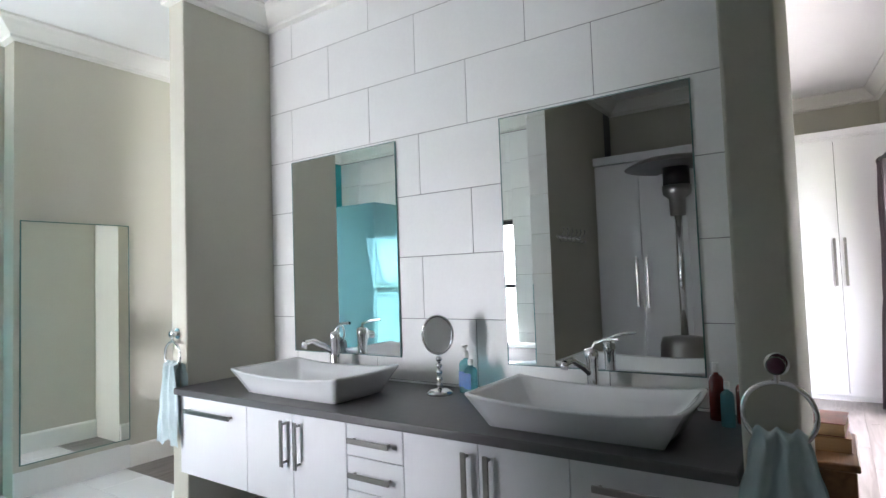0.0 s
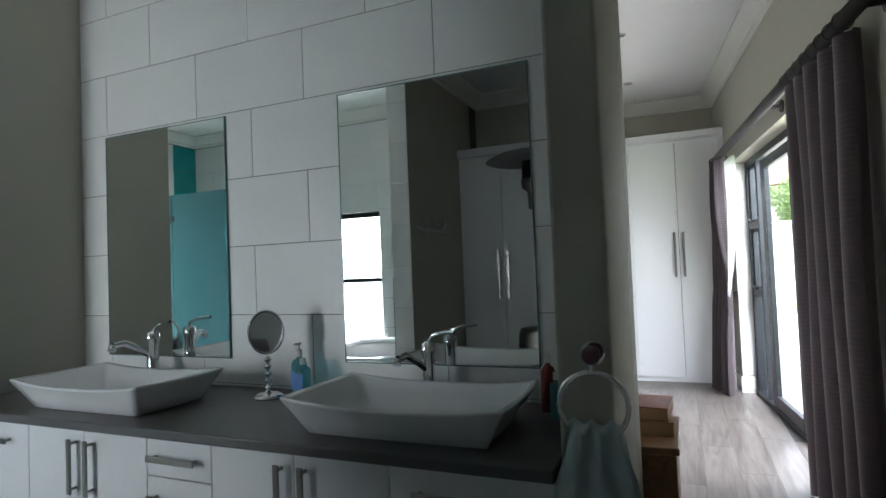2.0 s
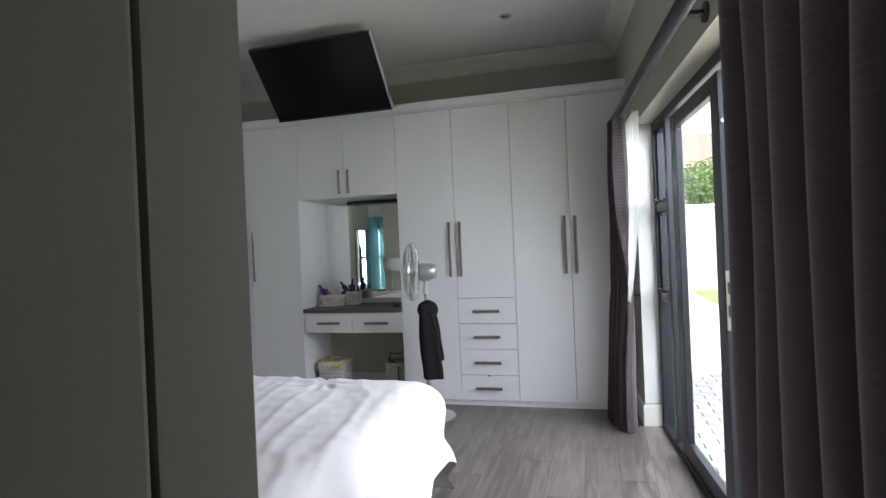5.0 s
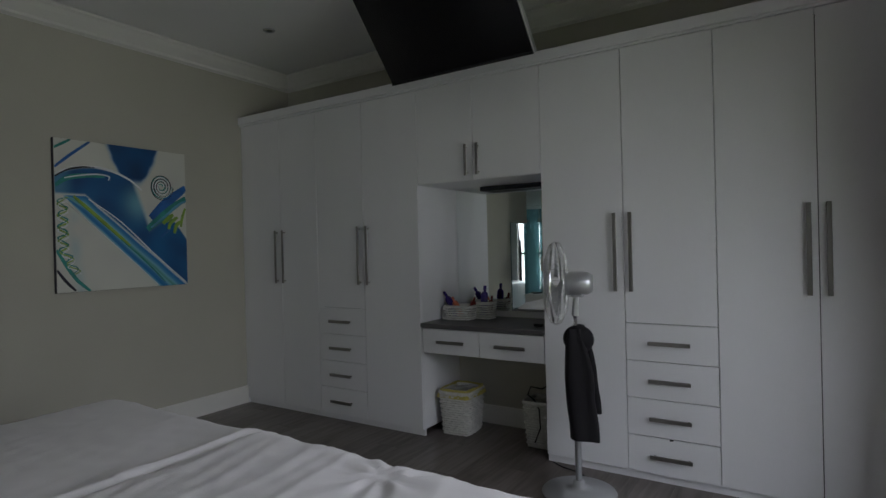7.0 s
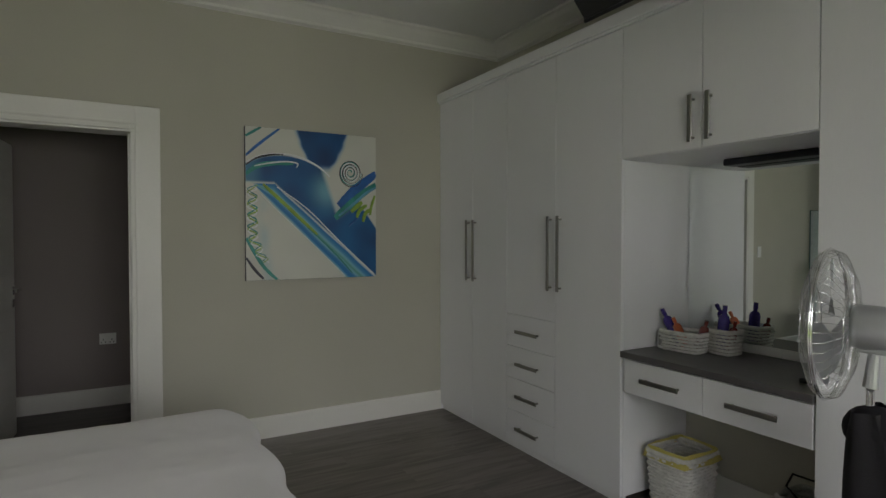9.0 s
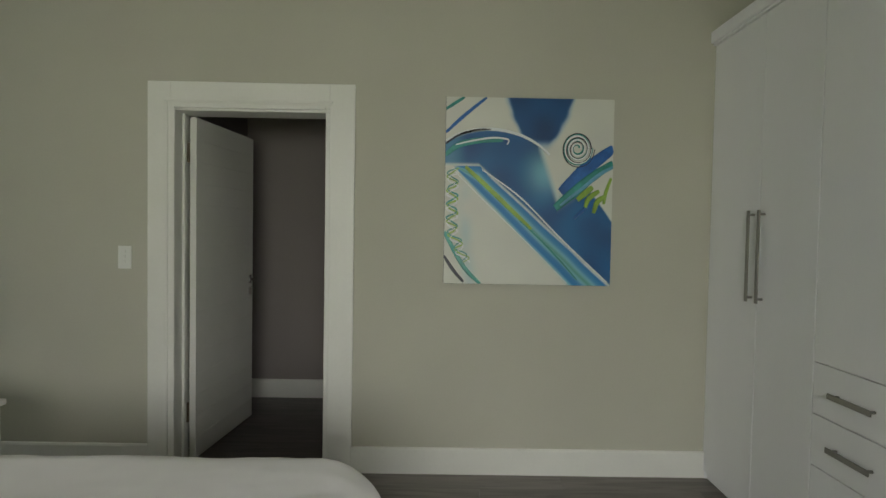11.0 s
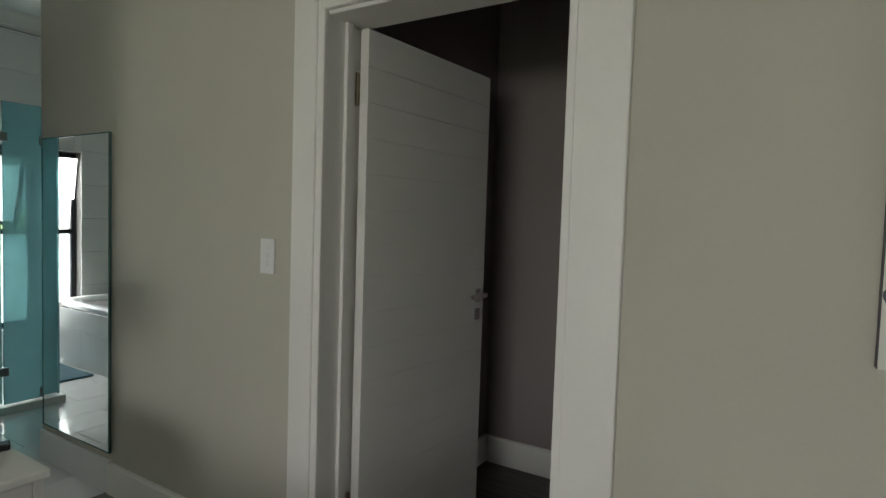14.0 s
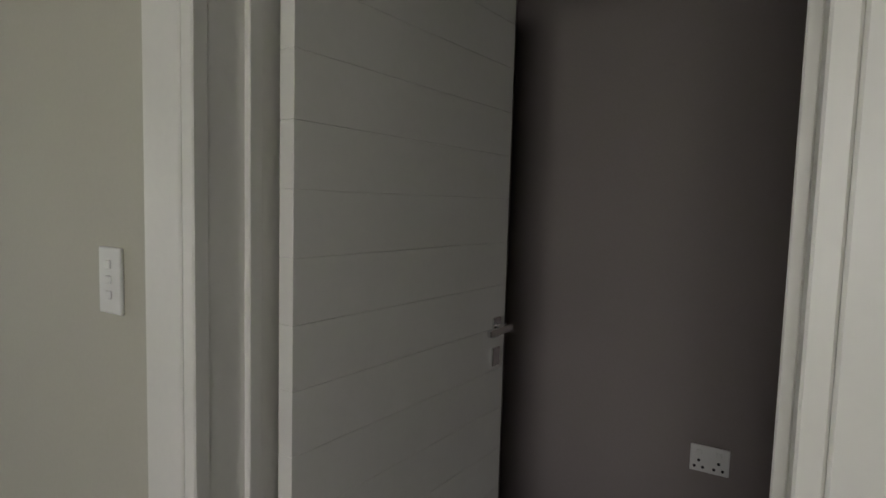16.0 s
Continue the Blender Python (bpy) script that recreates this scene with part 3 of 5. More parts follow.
box(arm, (2.36, BACK - 0.02, 2.6), (2.52, BACK, 2.82), 0.004)
wa = part("wall_arm", arm, SILVER, tv, "grey steel wall arm")
wa.matrix_parent_inverse = tv.matrix_basis.inverted()

# ---- paintings ----
def ribbon(bm, pts, w, depth, org, su, sv):
    """A raised brush stroke along points of the canvas, org + a * su + b * sv."""
    P = [Vector(p) for p in pts]
    res = []
    for i in range(len(P) - 1):
        p0, p1, p2, p3 = P[max(i - 1, 0)], P[i], P[i + 1], P[min(i + 2, len(P) - 1)]
        for k in range(8):
            t = k / 8
            res.append(0.5 * ((2 * p1) + (p2 - p0) * t + (2 * p0 - 5 * p1 + 4 * p2 - p3) * t * t + (3 * p1 - p0 - 3 * p2 + p3) * t ** 3))
    res.append(P[-1])
    rows = []
    nrm = su.cross(sv).normalized()
    for i, p in enumerate(res):
        d = (res[min(i + 1, len(res) - 1)] - res[max(i - 1, 0)]).normalized()
        n = Vector((-d.y, d.x))
        ww = w * (0.55 + 0.45 * math.sin(math.pi * min(1, max(0.0, i / len(res)) * 0.9 + 0.08))) * (1 + 0.1 * noise.noise(Vector((p.x * 9, p.y * 9, w * 50))))
        rows.append([bm.verts.new(org + su * min(1, max(0, (p + n * q * ww).x)) + sv * min(1, max(0, (p + n * q * ww).y)) - nrm * dd) for q, dd in ((-0.5, 0), (-0.35, depth), (0.35, depth), (0.5, 0))])
    for A, Bq in zip(rows, rows[1:]):
        for k in range(3):
            bm.faces.new((A[k], A[k + 1], Bq[k + 1], Bq[k]))
    return bm


def arc(cx, cy, r0, r1, turns, n=40):
    return [(cx + (r0 + (r1 - r0) * i / n) * math.cos(i / n * turns * math.tau), cy + (r0 + (r1 - r0) * i / n) * math.sin(i / n * turns * math.tau)) for i in range(n + 1)]


painting = thing("abstract_painting", "square abstract canvas in blue, white and green", "painting", (0, 0, 0))
cube("canvas", (0.003, 2.62, 1.10), (0.038, 3.56, 2.143), CANVAS, painting, 0.004)
# black strips on the canvas sides, in place of the shadow round it
for a, b in (((0.003, 2.6185, 1.10), (0.033, 2.6205, 2.143)), ((0.003, 3.5595, 1.10), (0.033, 3.5615, 2.143)), ((0.003, 2.621, 2.1425), (0.033, 3.559, 2.1445)), ((0.003, 2.621, 1.0985), (0.033, 3.559, 1.1005))):
    cube("painted_edge", a, b, BLACKP, painting, 0, "dark strip for the shade along the canvas edge")
PO, SU, SV = Vector((0.0385, 2.62, 2.143)), Vector((0, 0.94, 0)), Vector((0, 0, -1.043))

def smooth(lo, hi, v):
    t = min(1.0, max(0.0, (v - lo) / (hi - lo)))
    return t * t * (3 - 2 * t)


def blend(c, d, t):
    return tuple(p + (q - p) * t for p, q in zip(c, d))


def washed_paint(a, b):
    """Colour of the thin washes on the big canvas, by the share of its width and height."""
    n = noise.noise(Vector((a * 6, b * 6, 2.0)))
    n2 = noise.noise(Vector((a * 17, b * 15, 8.0)))
    cream, navy, blue, pale = (0.66 + 0.03 * n, 0.66 + 0.03 * n, 0.59 + 0.02 * n), (0.002, 0.065 + 0.03 * n, 0.20 + 0.07 * n), (0.003, 0.18, 0.46), (0.20, 0.48, 0.58)
    c = cream
    # the blue cap at the top edge
    half = 0.19 - 0.28 * b - 0.9 * b * b
    cap = smooth(-0.035, 0.02, half - abs(a - 0.56) + 0.012 * n2) * smooth(0.30, 0.20, b)
    c = blend(c, blend(pale, blue, min(1, cap * 1.6)), cap)
    c = blend(c, navy, smooth(0.45, 1.0, cap))
    # the large field between the arch and the slanting band, paler towards its open end
    arch = 0.17 + 0.9 * (a - 0.27) ** 2
    slant = 0.365 + 0.80 * max(0.0, a - 0.2)
    edge = 0.30 + (a - 0.58) * 2.6 if a < 0.67 else 0.545 - 0.60 * (a - 0.67)
    closed = 1.0 if a < 0.55 else smooth(-0.07, 0.08, b - edge)
    field = smooth(-0.006, 0.012, b - arch) * smooth(-0.004, 0.02, slant - b) * closed
    glow = math.exp(-((a - 0.60) / 0.10) ** 2 - ((b - 0.40) / 0.10) ** 2)
    deep = blend(blend(navy, blue, 0.25 + 0.3 * n), pale, min(1.0, glow * 0.9 + 0.35 * smooth(0.14, 0.02, a)))
    c = blend(c, blend(pale, deep, smooth(0.2, 0.9, field)), field)
    # the slanting band
    low = 0.36 + 0.885 * (a - 0.04)
    if a > 0.03 and low > slant:
        t = (b - slant) / (low - slant) + 0.03 * n
        stops = ((0.0, blend(blue, (0.75, 0.78, 0.78), smooth(0.2, 0.28, a))), (0.07, blue), (0.24, (0.05, 0.26, 0.50)), (0.36, pale), (0.48, (0.10, 0.33, 0.26)), (0.60, pale), (0.72, (0.03, 0.20, 0.46)), (0.90, blue), (1.0, pale), (1.12, cream))
        if 0.0 < t < 1.12:
            for (t0, c0), (t1, c1) in zip(stops, stops[1:]):
                if t0 <= t <= t1:
                    c = blend(c, blend(c0, c1, (t - t0) / (t1 - t0)), smooth(0.03, 0.09, a))
    # stains round the left border
    c = blend(c, pale, 0.55 * math.exp(-((a - 0.12 - 0.25 * max(0, b - 0.8)) / 0.04) ** 2) * smooth(0.42, 0.55, b) * (0.5 + n))
    return c


bm = B()
NA, NBV = 150, 165
sheet(bm, lambda u, v: PO + SU * u + SV * v + Vector((0.0008, 0, 0)), NA, NBV)
me = mesh_of("paint_wash", bm, CANVAS)
wash = me.color_attributes.new("wash", "FLOAT_COLOR", "POINT")
for k, vert in enumerate(me.vertices):
    q = vert.co - PO
    wash.data[k].color = (*washed_paint(q.y / SU.y, q.z / SV.z), 1)
WASH = mat("painted_canvas", (0.6, 0.6, 0.6), 0.45, bump=0.15, bump_scale=300)
wash_node = WASH.node_tree.nodes.new("ShaderNodeAttribute")
wash_node.attribute_name = "wash"
WASH.node_tree.links.new(wash_node.outputs["Color"], WASH.node_tree.nodes["Principled BSDF"].inputs["Base Color"])
me.materials[0] = WASH
new("paint_wash", me).parent = painting
for m, wd, dp, pts in (
        (WHITEP, 0.007, 0.005, [(0.05, 0.39), (0.25, 0.565), (0.48, 0.76), (0.74, 0.99)]),
        (WHITEP, 0.010, 0.005, [(0.22, 0.385), (0.45, 0.53), (0.7, 0.75), (0.98, 0.98)]),
        (GREENP, 0.028, 0.007, [(0.12, 0.37), (0.25, 0.475), (0.40, 0.60), (0.52, 0.70)]), (TEALP, 0.012, 0.006, [(0.45, 0.655), (0.58, 0.76), (0.70, 0.87), (0.80, 0.97)]),
        (WHITEP, 0.018, 0.005, [(0.0, 0.235), (0.1, 0.19), (0.25, 0.168), (0.4, 0.185), (0.53, 0.235), (0.62, 0.30)]),
        (BLACKP, 0.014, 0.005, [(0.0, 0.25), (0.08, 0.20), (0.18, 0.175), (0.27, 0.17)]),
        (TEALP, 0.035, 0.004, [(0.0, 0.31), (0.08, 0.255), (0.2, 0.23), (0.34, 0.225)]),
        (WHITEP, 0.012, 0.007, [(0.06, 0.255), (0.16, 0.232), (0.28, 0.215), (0.37, 0.222), (0.365, 0.25)]),
        (BLUE, 0.075, 0.0045, [(0.69, 0.50), (0.8, 0.40), (0.9, 0.33), (1.0, 0.26)]),
        (TEALP, 0.06, 0.005, [(0.66, 0.585), (0.74, 0.52), (0.87, 0.42), (1.0, 0.34)]),
        (PALEB, 0.025, 0.006, [(0.69, 0.57), (0.8, 0.49), (0.92, 0.40), (1.0, 0.36)]),
        (TEALP, 0.02, 0.003, [(0.0, 0.065), (0.05, 0.035), (0.11, 0.0)]),
        (BLUE, 0.022, 0.003, [(0.0, 0.19), (0.1, 0.105), (0.24, 0.0)]),
        (TEALP, 0.028, 0.004, [(0.0, 0.72), (0.06, 0.82), (0.13, 0.92), (0.22, 1.0)]),
        (BLACKP, 0.022, 0.004, [(0.0, 0.85), (0.06, 0.93), (0.12, 0.99)]),
        (WHITEP, 0.010, 0.007, arc(0.785, 0.265, 0.085, 0.02, 3.0)),
        (BLACKP, 0.007, 0.006, arc(0.788, 0.268, 0.10, 0.03, 3.2)),
        (TEALP, 0.016, 0.004, arc(0.783, 0.262, 0.092, 0.012, 3.0)),
        (GREENP, 0.035, 0.008, [(0.79, 0.54), (0.84, 0.50), (0.88, 0.47)]), (GREENP, 0.03, 0.008, [(0.84, 0.58), (0.86, 0.53), (0.92, 0.49)]),
        (GREENP, 0.03, 0.008, [(0.89, 0.61), (0.91, 0.55), (0.95, 0.52)]), (GREENP, 0.022, 0.009, [(0.95, 0.56), (0.96, 0.50), (0.99, 0.42)]),
        (BLUE, 0.02, 0.006, [(0.77, 0.64), (0.82, 0.60), (0.86, 0.57)])):
    part("paint_stroke", ribbon(B(), pts, wd, dp, PO, SU, SV), m, painting)
for m, ph in ((WHITEP, 0.0), (GREENP, 1.3), (TEALP, 2.4)):
    pts = [(0.045 + 0.035 * math.sin(i * 1.9 + ph) + (0.0 if i < 14 else (i - 14) * 0.012), 0.38 + i * 0.024) for i in range(22)]
    part("paint_squiggle", ribbon(B(), pts, 0.010, 0.007, PO, SU, SV), m, painting)
p2 = thing("abstract_painting", "abstract canvas in white and blue with a green spiral", "painting")
cube("canvas", (RX - 0.04, -0.72, 0.87), (RX - 0.003, 0.25, 1.92), CANVAS, p2, 0.004)
PO2, SU2, SV2 = Vector((RX - 0.0405, 0.25, 1.92)), Vector((0, -0.97, 0)), Vector((0, 0, -1.05))
for m, wd, dp, pts in ((PALEB, 0.32, 0.001, [(0.12, 0.0), (0.2, 0.15), (0.28, 0.3), (0.3, 0.42)]), (NAVY, 0.11, 0.002, [(0.03, 0.50), (0.035, 0.58), (0.04, 0.66), (0.03, 0.74)]), (PALEB, 0.20, 0.0012, [(0.02, 0.36), (0.12, 0.30), (0.26, 0.26), (0.36, 0.3)]), (BLACKP, 0.02, 0.005, [(0.0, 0.40), (0.05, 0.33), (0.14, 0.24), (0.24, 0.18)]), (BLUE, 0.1, 0.003, [(0.0, 0.2), (0.1, 0.14), (0.3, 0.0)]), (TEALP, 0.05, 0.004, [(0.0, 0.45), (0.06, 0.34), (0.16, 0.22), (0.3, 0.12)]),
                     (GREENP, 0.02, 0.006, [(0.0, 0.36), (0.07, 0.27), (0.16, 0.18)]), (GREENP, 0.012, 0.006, arc(0.20, 0.51, 0.115, 0.02, 3.4)), (WHITEP, 0.012, 0.005, arc(0.20, 0.51, 0.105, 0.03, 3.2)), (TEALP, 0.012, 0.005, arc(0.205, 0.51, 0.13, 0.04, 3.0))):
    part("paint_stroke", ribbon(B(), pts, wd, dp, PO2, SU2, SV2), m, p2)
splay(p2)


# ---- bed ----
bed = thing("bed", "double bed with rumpled white duvet against the partition", "bed")
cube("bed_base", (1.52, 0.15, 0.04), (3.56, 2.16, 0.30), DUVET, bed, 0.02, "white covered bed base", 2)
cube("mattress", (1.5, 0.15, 0.30), (3.56, 2.18, 0.57), DUVET, bed, 0.05, "", 3)
for x in (1.75, 3.33):
    for y in (0.3, 2.1):
        part("leg", tube(B(), (x, y, 0), (x, y, 0.05), 0.03), BLACK, bed)


def duvet(u, v):
    sx, sy = (u - 0.5) * 3.12, v * 2.82
    hx, hy, r = (0.97 + 0.10 * min(1.0, max(0.0, (sy - 0.5) / 0.8)) if sx > 0 else 1.05), 2.09, 0.17
    ox, oy = max(0.0, abs(sx) - hx), max(0.0, sy - hy)
    d = math.hypot(ox, oy)
    x, y, z = min(abs(sx), hx) * (1 if sx >= 0 else -1), 0.15 + min(sy, hy), 0.0
    if d > 1e-6:
        a = min(d / r, math.pi / 2)
        out = r * math.sin(a) + 0.10 * max(0.0, d - r * math.pi / 2)
        x += (1 if sx >= 0 else -1) * out * ox / d
        y += out * oy / d
        z = -r * (1 - math.cos(a)) - max(0.0, d - r * math.pi / 2) * 0.97
    p = Vector((sx, sy, 0.0))
    w = 0.016 * noise.noise(p * 1.3) + 0.009 * noise.noise(Vector((sx * 2.2 + sy * 2.6, sy * 0.9 - sx * 0.9, 3.0)))
    seam = sx + 0.08 + 0.02 * noise.noise(Vector((sy * 1.7, 0, 9)))
    loose = 1.0 if seam > 0 else 0.35
    crease = 1.0 - abs(noise.noise(Vector((sx * 6.5 + sy * 1.6, sy * 1.25 - sx * 0.4, 7.0)))) * 2.0
    w += 0.009 * loose * max(0.0, crease) ** 3 * (0.55 + 0.6 * noise.noise(p * 1.1 + Vector((4, 2, 1))))
    fine = 1.0 - abs(noise.noise(Vector((sx * 15 + sy * 5, sy * 3.2 - sx * 1.6, 4.0)))) * 2.0
    w += 0.0045 * loose * max(0.0, fine) ** 2 * (0.5 + noise.noise(p * 2.3)) + 0.002 * noise.noise(p * 14)
    w += 0.012 * math.exp(-(seam / 0.018) ** 2) - 0.010 * math.exp(-((seam - 0.05) / 0.02) ** 2) + (0.012 * math.exp(-seam / 0.35) if seam > 0.05 else 0.0)
    tx, ty = sx - 0.63, sy - 2.05
    pucker = math.hypot(tx, ty)
    w += math.exp(-(pucker / 0.16) ** 2) * (0.008 * math.sin(9 * math.atan2(ty, tx)) * min(1.0, pucker / 0.06) - 0.006)
    k = min(1.0, d / 0.25)
    ripple = 0.022 * math.sin(sx * 15 + sy * 13 + 2.5 * noise.noise(p * 2)) * k * (1.0 if d > 0.05 else 0)
    if d > 1e-6:
        x += ripple * ox / d * (1 if sx >= 0 else -1)
        y += ripple * oy / d
    return (2.50 + x, y, max(0.06, 0.655 + z + w * (1.2 - 0.8 * k)))


bm = sheet(B(), duvet, 210, 190)
part("duvet", bm, DUVET, bed, "rumpled white cotton duvet", True)


# ---- bedside tables and lamps ----
def pedestal(label, at, body, w=0.54, d=0.46, h=0.60):
    t = thing("bedside_table", label, "bedside table", at)
    cube("tabletop", (-w / 2 - 0.012, -0.005, h - 0.028), (w / 2 + 0.012, d + 0.02, h), body, t, 0.006, "", 2)
    cube("body", (-w / 2, 0, 0.06), (w / 2, d - 0.02, h - 0.028), body, t, 0.003)
    for k, (z0, z1) in enumerate(((0.34, h - 0.036), (0.075, 0.334))):
        dr = cube("drawer", (-w / 2 + 0.028, d - 0.02, z0), (w / 2 - 0.028, d - 0.002, z1), body, t, 0.002)
        cube("knob", (-0.02, d - 0.002, (z0 + z1) / 2 - 0.012), (0.02, d + 0.02, (z0 + z1) / 2 + 0.018), STEEL, dr, 0.003, "square metal knob")
    for s in (-1, 1):
        cube("stile", (s * w / 2, d - 0.02, 0.0), (s * (w / 2 - 0.026), d, h - 0.03), body, t, 0.002)
        cube("foot", (s * w / 2, 0.01, 0.0), (s * (w / 2 - 0.04), 0.05, 0.06), body, t)
    return t


pedestal("white painted bedside table with two drawers", (0.93, 0.16, 0), TRIM)
pedestal("brown wooden bedside table beside the partition", (3.985, 0.16, 0), BROWNW, 0.54, 0.44, 0.56)


def lamp(at):
    t = thing("table_lamp", "table lamp with chrome ball stem and cream drum shade", "lamp", at)
    part("base", lathe(B(), [(0.0, 0), (0.075, 0.0), (0.078, 0.006), (0.06, 0.014), (0.02, 0.022), (0.0, 0.024)]), CHROME, t, "", True)
    for k in range(3):
        part("chrome_ball", ball(B(), (0, 0, 0.05 + 0.05 * k), 0.028, 16), CHROME, t, "", True)
    part("stem", tube(B(), (0, 0, 0.02), (0, 0, 0.36), 0.006), CHROME, t)
    bm = B()
    lathe(bm, [(0.150, 0.345), (0.155, 0.345), (0.152, 0.565), (0.147, 0.565), (0.147, 0.347)], (0, 0, 0), 40)
    bmesh.ops.delete(bm, geom=[f for f in bm.faces if len(f.verts) > 4], context="FACES")
    part("shade", bm, SHADE, t, "cream fabric drum shade", True)
    bm = tube(B(), (0, 0, 0.36), (0, 0, 0.47), 0.02)
    for k in range(3):
        a = k * math.tau / 3
        tube(bm, (0, 0, 0.54), (0.148 * math.cos(a), 0.148 * math.sin(a), 0.55), 0.002, None, 6)
    part("bulb_holder", bm, PLASTIC, t)
    return t


lamp((0.96, 0.32, 0.60))
for i, (x, y, rz, ln) in enumerate(((0.79, 0.45, 28, 0.17), (0.72, 0.36, 70, 0.14))):
    t = thing("remote_control", "black remote control on the bedside table", "remote control", (x, y, 0.60), "remote controls", rz)
    cube("case", (-0.026, -ln / 2, 0.0), (0.026, ln / 2, 0.02), BLACK, t, 0.007, "", 3)
    for r in range(5):
        for c in range(3):
            cube("button", (-0.015 + c * 0.012, -ln / 2 + 0.03 + r * 0.02, 0.02), (-0.008 + c * 0.012, -ln / 2 + 0.04 + r * 0.02, 0.0215), STEEL, t)


def book(at, size, cover, rz, label):
    t = thing("book", label, "book", at, "books on the bedside table", rz)
    w, d, h = size
    cube("page_block", (-w / 2 + 0.004, -d / 2 + 0.004, 0.003), (w / 2 - 0.001, d / 2 - 0.004, h - 0.003), PAPER, t)
    for z in (0.0, h - 0.003):
        cube("cover", (-w / 2, -d / 2, z), (w / 2 + 0.003, d / 2, z + 0.003), cover, t, 0.001)
    cube("spine", (-w / 2 - 0.002, -d / 2, 0.0), (-w / 2 + 0.001, d / 2, h), cover, t)


book((4.155, 0.42, 0.56), (0.17, 0.25, 0.055), CARD2, 3, "thick tan covered book lying on the bedside table")
book((4.155, 0.43, 0.615), (0.16, 0.23, 0.05), CARD, -4, "thick red-brown covered book on top of another book")

# ---- vanity ----
CT = 0.74
van = thing("vanity_counter", "long dark grey quartz vanity counter between wing walls", "counter")
cube("worktop", (1.307, -0.68, CT - 0.035), (3.993, -0.013, CT), COUNTER, van, 0.006, "", 3)


def vcab(x0, x1, kind, label):
    t = thing("vanity_cabinet", label, "cabinet", (0, 0, 0), "vanity cabinets")
    bm = box(B(), (x0 + 0.001, -0.620, 0.29), (x1 - 0.001, -0.015, CT - 0.036))
    part("body", bm, CAB, t)
    def f(n, a, b, z0, z1):
        return cube(n, (a + 0.002, -0.642, z0 + 0.002), (b - 0.002, -0.623, z1 - 0.002), CAB, t, 0.0015)
    def h(p, upright, c, z0, z1):
        bm = B()
        if upright:
            box(bm, (c - 0.011, -0.676, z0), (c + 0.011, -0.668, z1), 0.002)
            for z in (z0 + 0.018, z1 - 0.018):
                tube(bm, (c, -0.670, z), (c, -0.642, z), 0.006, None, 10)
        else:
            box(bm, (z0, -0.676, c - 0.011), (z1, -0.668, c + 0.011), 0.002)
            for u in (z0 + 0.018, z1 - 0.018):
                tube(bm, (u, -0.670, c), (u, -0.642, c), 0.006, None, 10)
        part("handle", bm, STEEL, p, "brushed steel bar handle")
    z0, z1 = 0.29, CT - 0.038
    if kind == "doors":
        m = (x0 + x1) / 2
        for a, b, c in ((x0, m, m - 0.045), (m, x1, m + 0.045)):
            h(f("door", a, b, z0, z1), True, c, z1 - 0.24, z1 - 0.035)
    elif kind == "drawers":
        for k in range(3):
            a, b = z1 - (k + 1) * (z1 - z0) / 3, z1 - k * (z1 - z0) / 3
            h(f("drawer", x0, x1, a, b), False, (a + b) / 2, x0 + 0.03, x1 - 0.05)
    else:
        h(f("tilt_door", x0, x1, z0, z1), False, z1 - 0.075, x0 + 0.08, x1 - 0.10)
    return t


vcab(1.31, 1.88, "tilt", "white vanity cabinet with a pull-out front")
vcab(1.88, 2.54, "doors", "white vanity cabinet with two doors")
vcab(2.54, 2.84, "drawers", "narrow white vanity cabinet with three drawers")
vcab(2.84, 3.51, "doors", "white vanity cabinet with two doors")
vcab(3.51, 3.99, "tilt", "white vanity cabinet with a pull-out front")


def basin(at, w=0.70, d=0.40, h=0.15):
    t = thing("vessel_basin", "white ceramic rectangular vessel basin with flared rim", "basin", at, "vessel basins")
    def ring(sx, sy, z, lift):
        out = []
        N = 18
        for side in range(4):
            for i in range(N):
                q = -1 + 2 * i / N
                p = [(q, -1), (1, q), (-q, 1), (-1, -q)][side]
                c = abs(p[0] * p[1]) ** 2
                rnd = 1 - 0.03 * c
                out.append((p[0] * sx * rnd, p[1] * sy * rnd, z + lift * (abs(p[0]) ** 2.2 * 0.9 + abs(p[1]) ** 2 * 0.15) / 1.0))
        return out
    prof = [(0.40, 0.35, 0.0, 0), (0.41, 0.36, 0.004, 0), (0.44, 0.405, 0.055, 0.0), (0.47, 0.45, 0.10, 0.006), (0.497, 0.49, 0.118, 0.028), (0.5, 0.5, 0.126, 0.03), (0.495, 0.49, 0.133, 0.03),
            (0.47, 0.45, 0.124, 0.028), (0.42, 0.39, 0.085, 0.008), (0.37, 0.33, 0.035, 0), (0.30, 0.25, 0.022, 0), (0.10, 0.1, 0.018, 0)]
    bm = B()
    rings = [[bm.verts.new(p) for p in ring(sx * w, sy * d, z * 0.76, l * 0.8)] for sx, sy, z, l in prof]
    for A, Bq in zip(rings, rings[1:]):
        for k in range(len(A)):
            bm.faces.new((A[k], A[(k + 1) % len(A)], Bq[(k + 1) % len(A)], Bq[k]))
    bm.faces.new(rings[0][::-1]), bm.faces.new(rings[-1])
    part("bowl", bm, CERAMIC, t, "", True)
    part("waste", lathe(B(), [(0.0, 0.0138), (0.034, 0.014), (0.034, 0.0165), (0.026, 0.021), (0.0, 0.023)]), CHROME, t, "chrome pop-up waste", True)
    return t


bs = basin((3.485, -0.42, CT), 0.75, 0.44)
copy_thing(bs, pose(2.11, -0.42, CT))


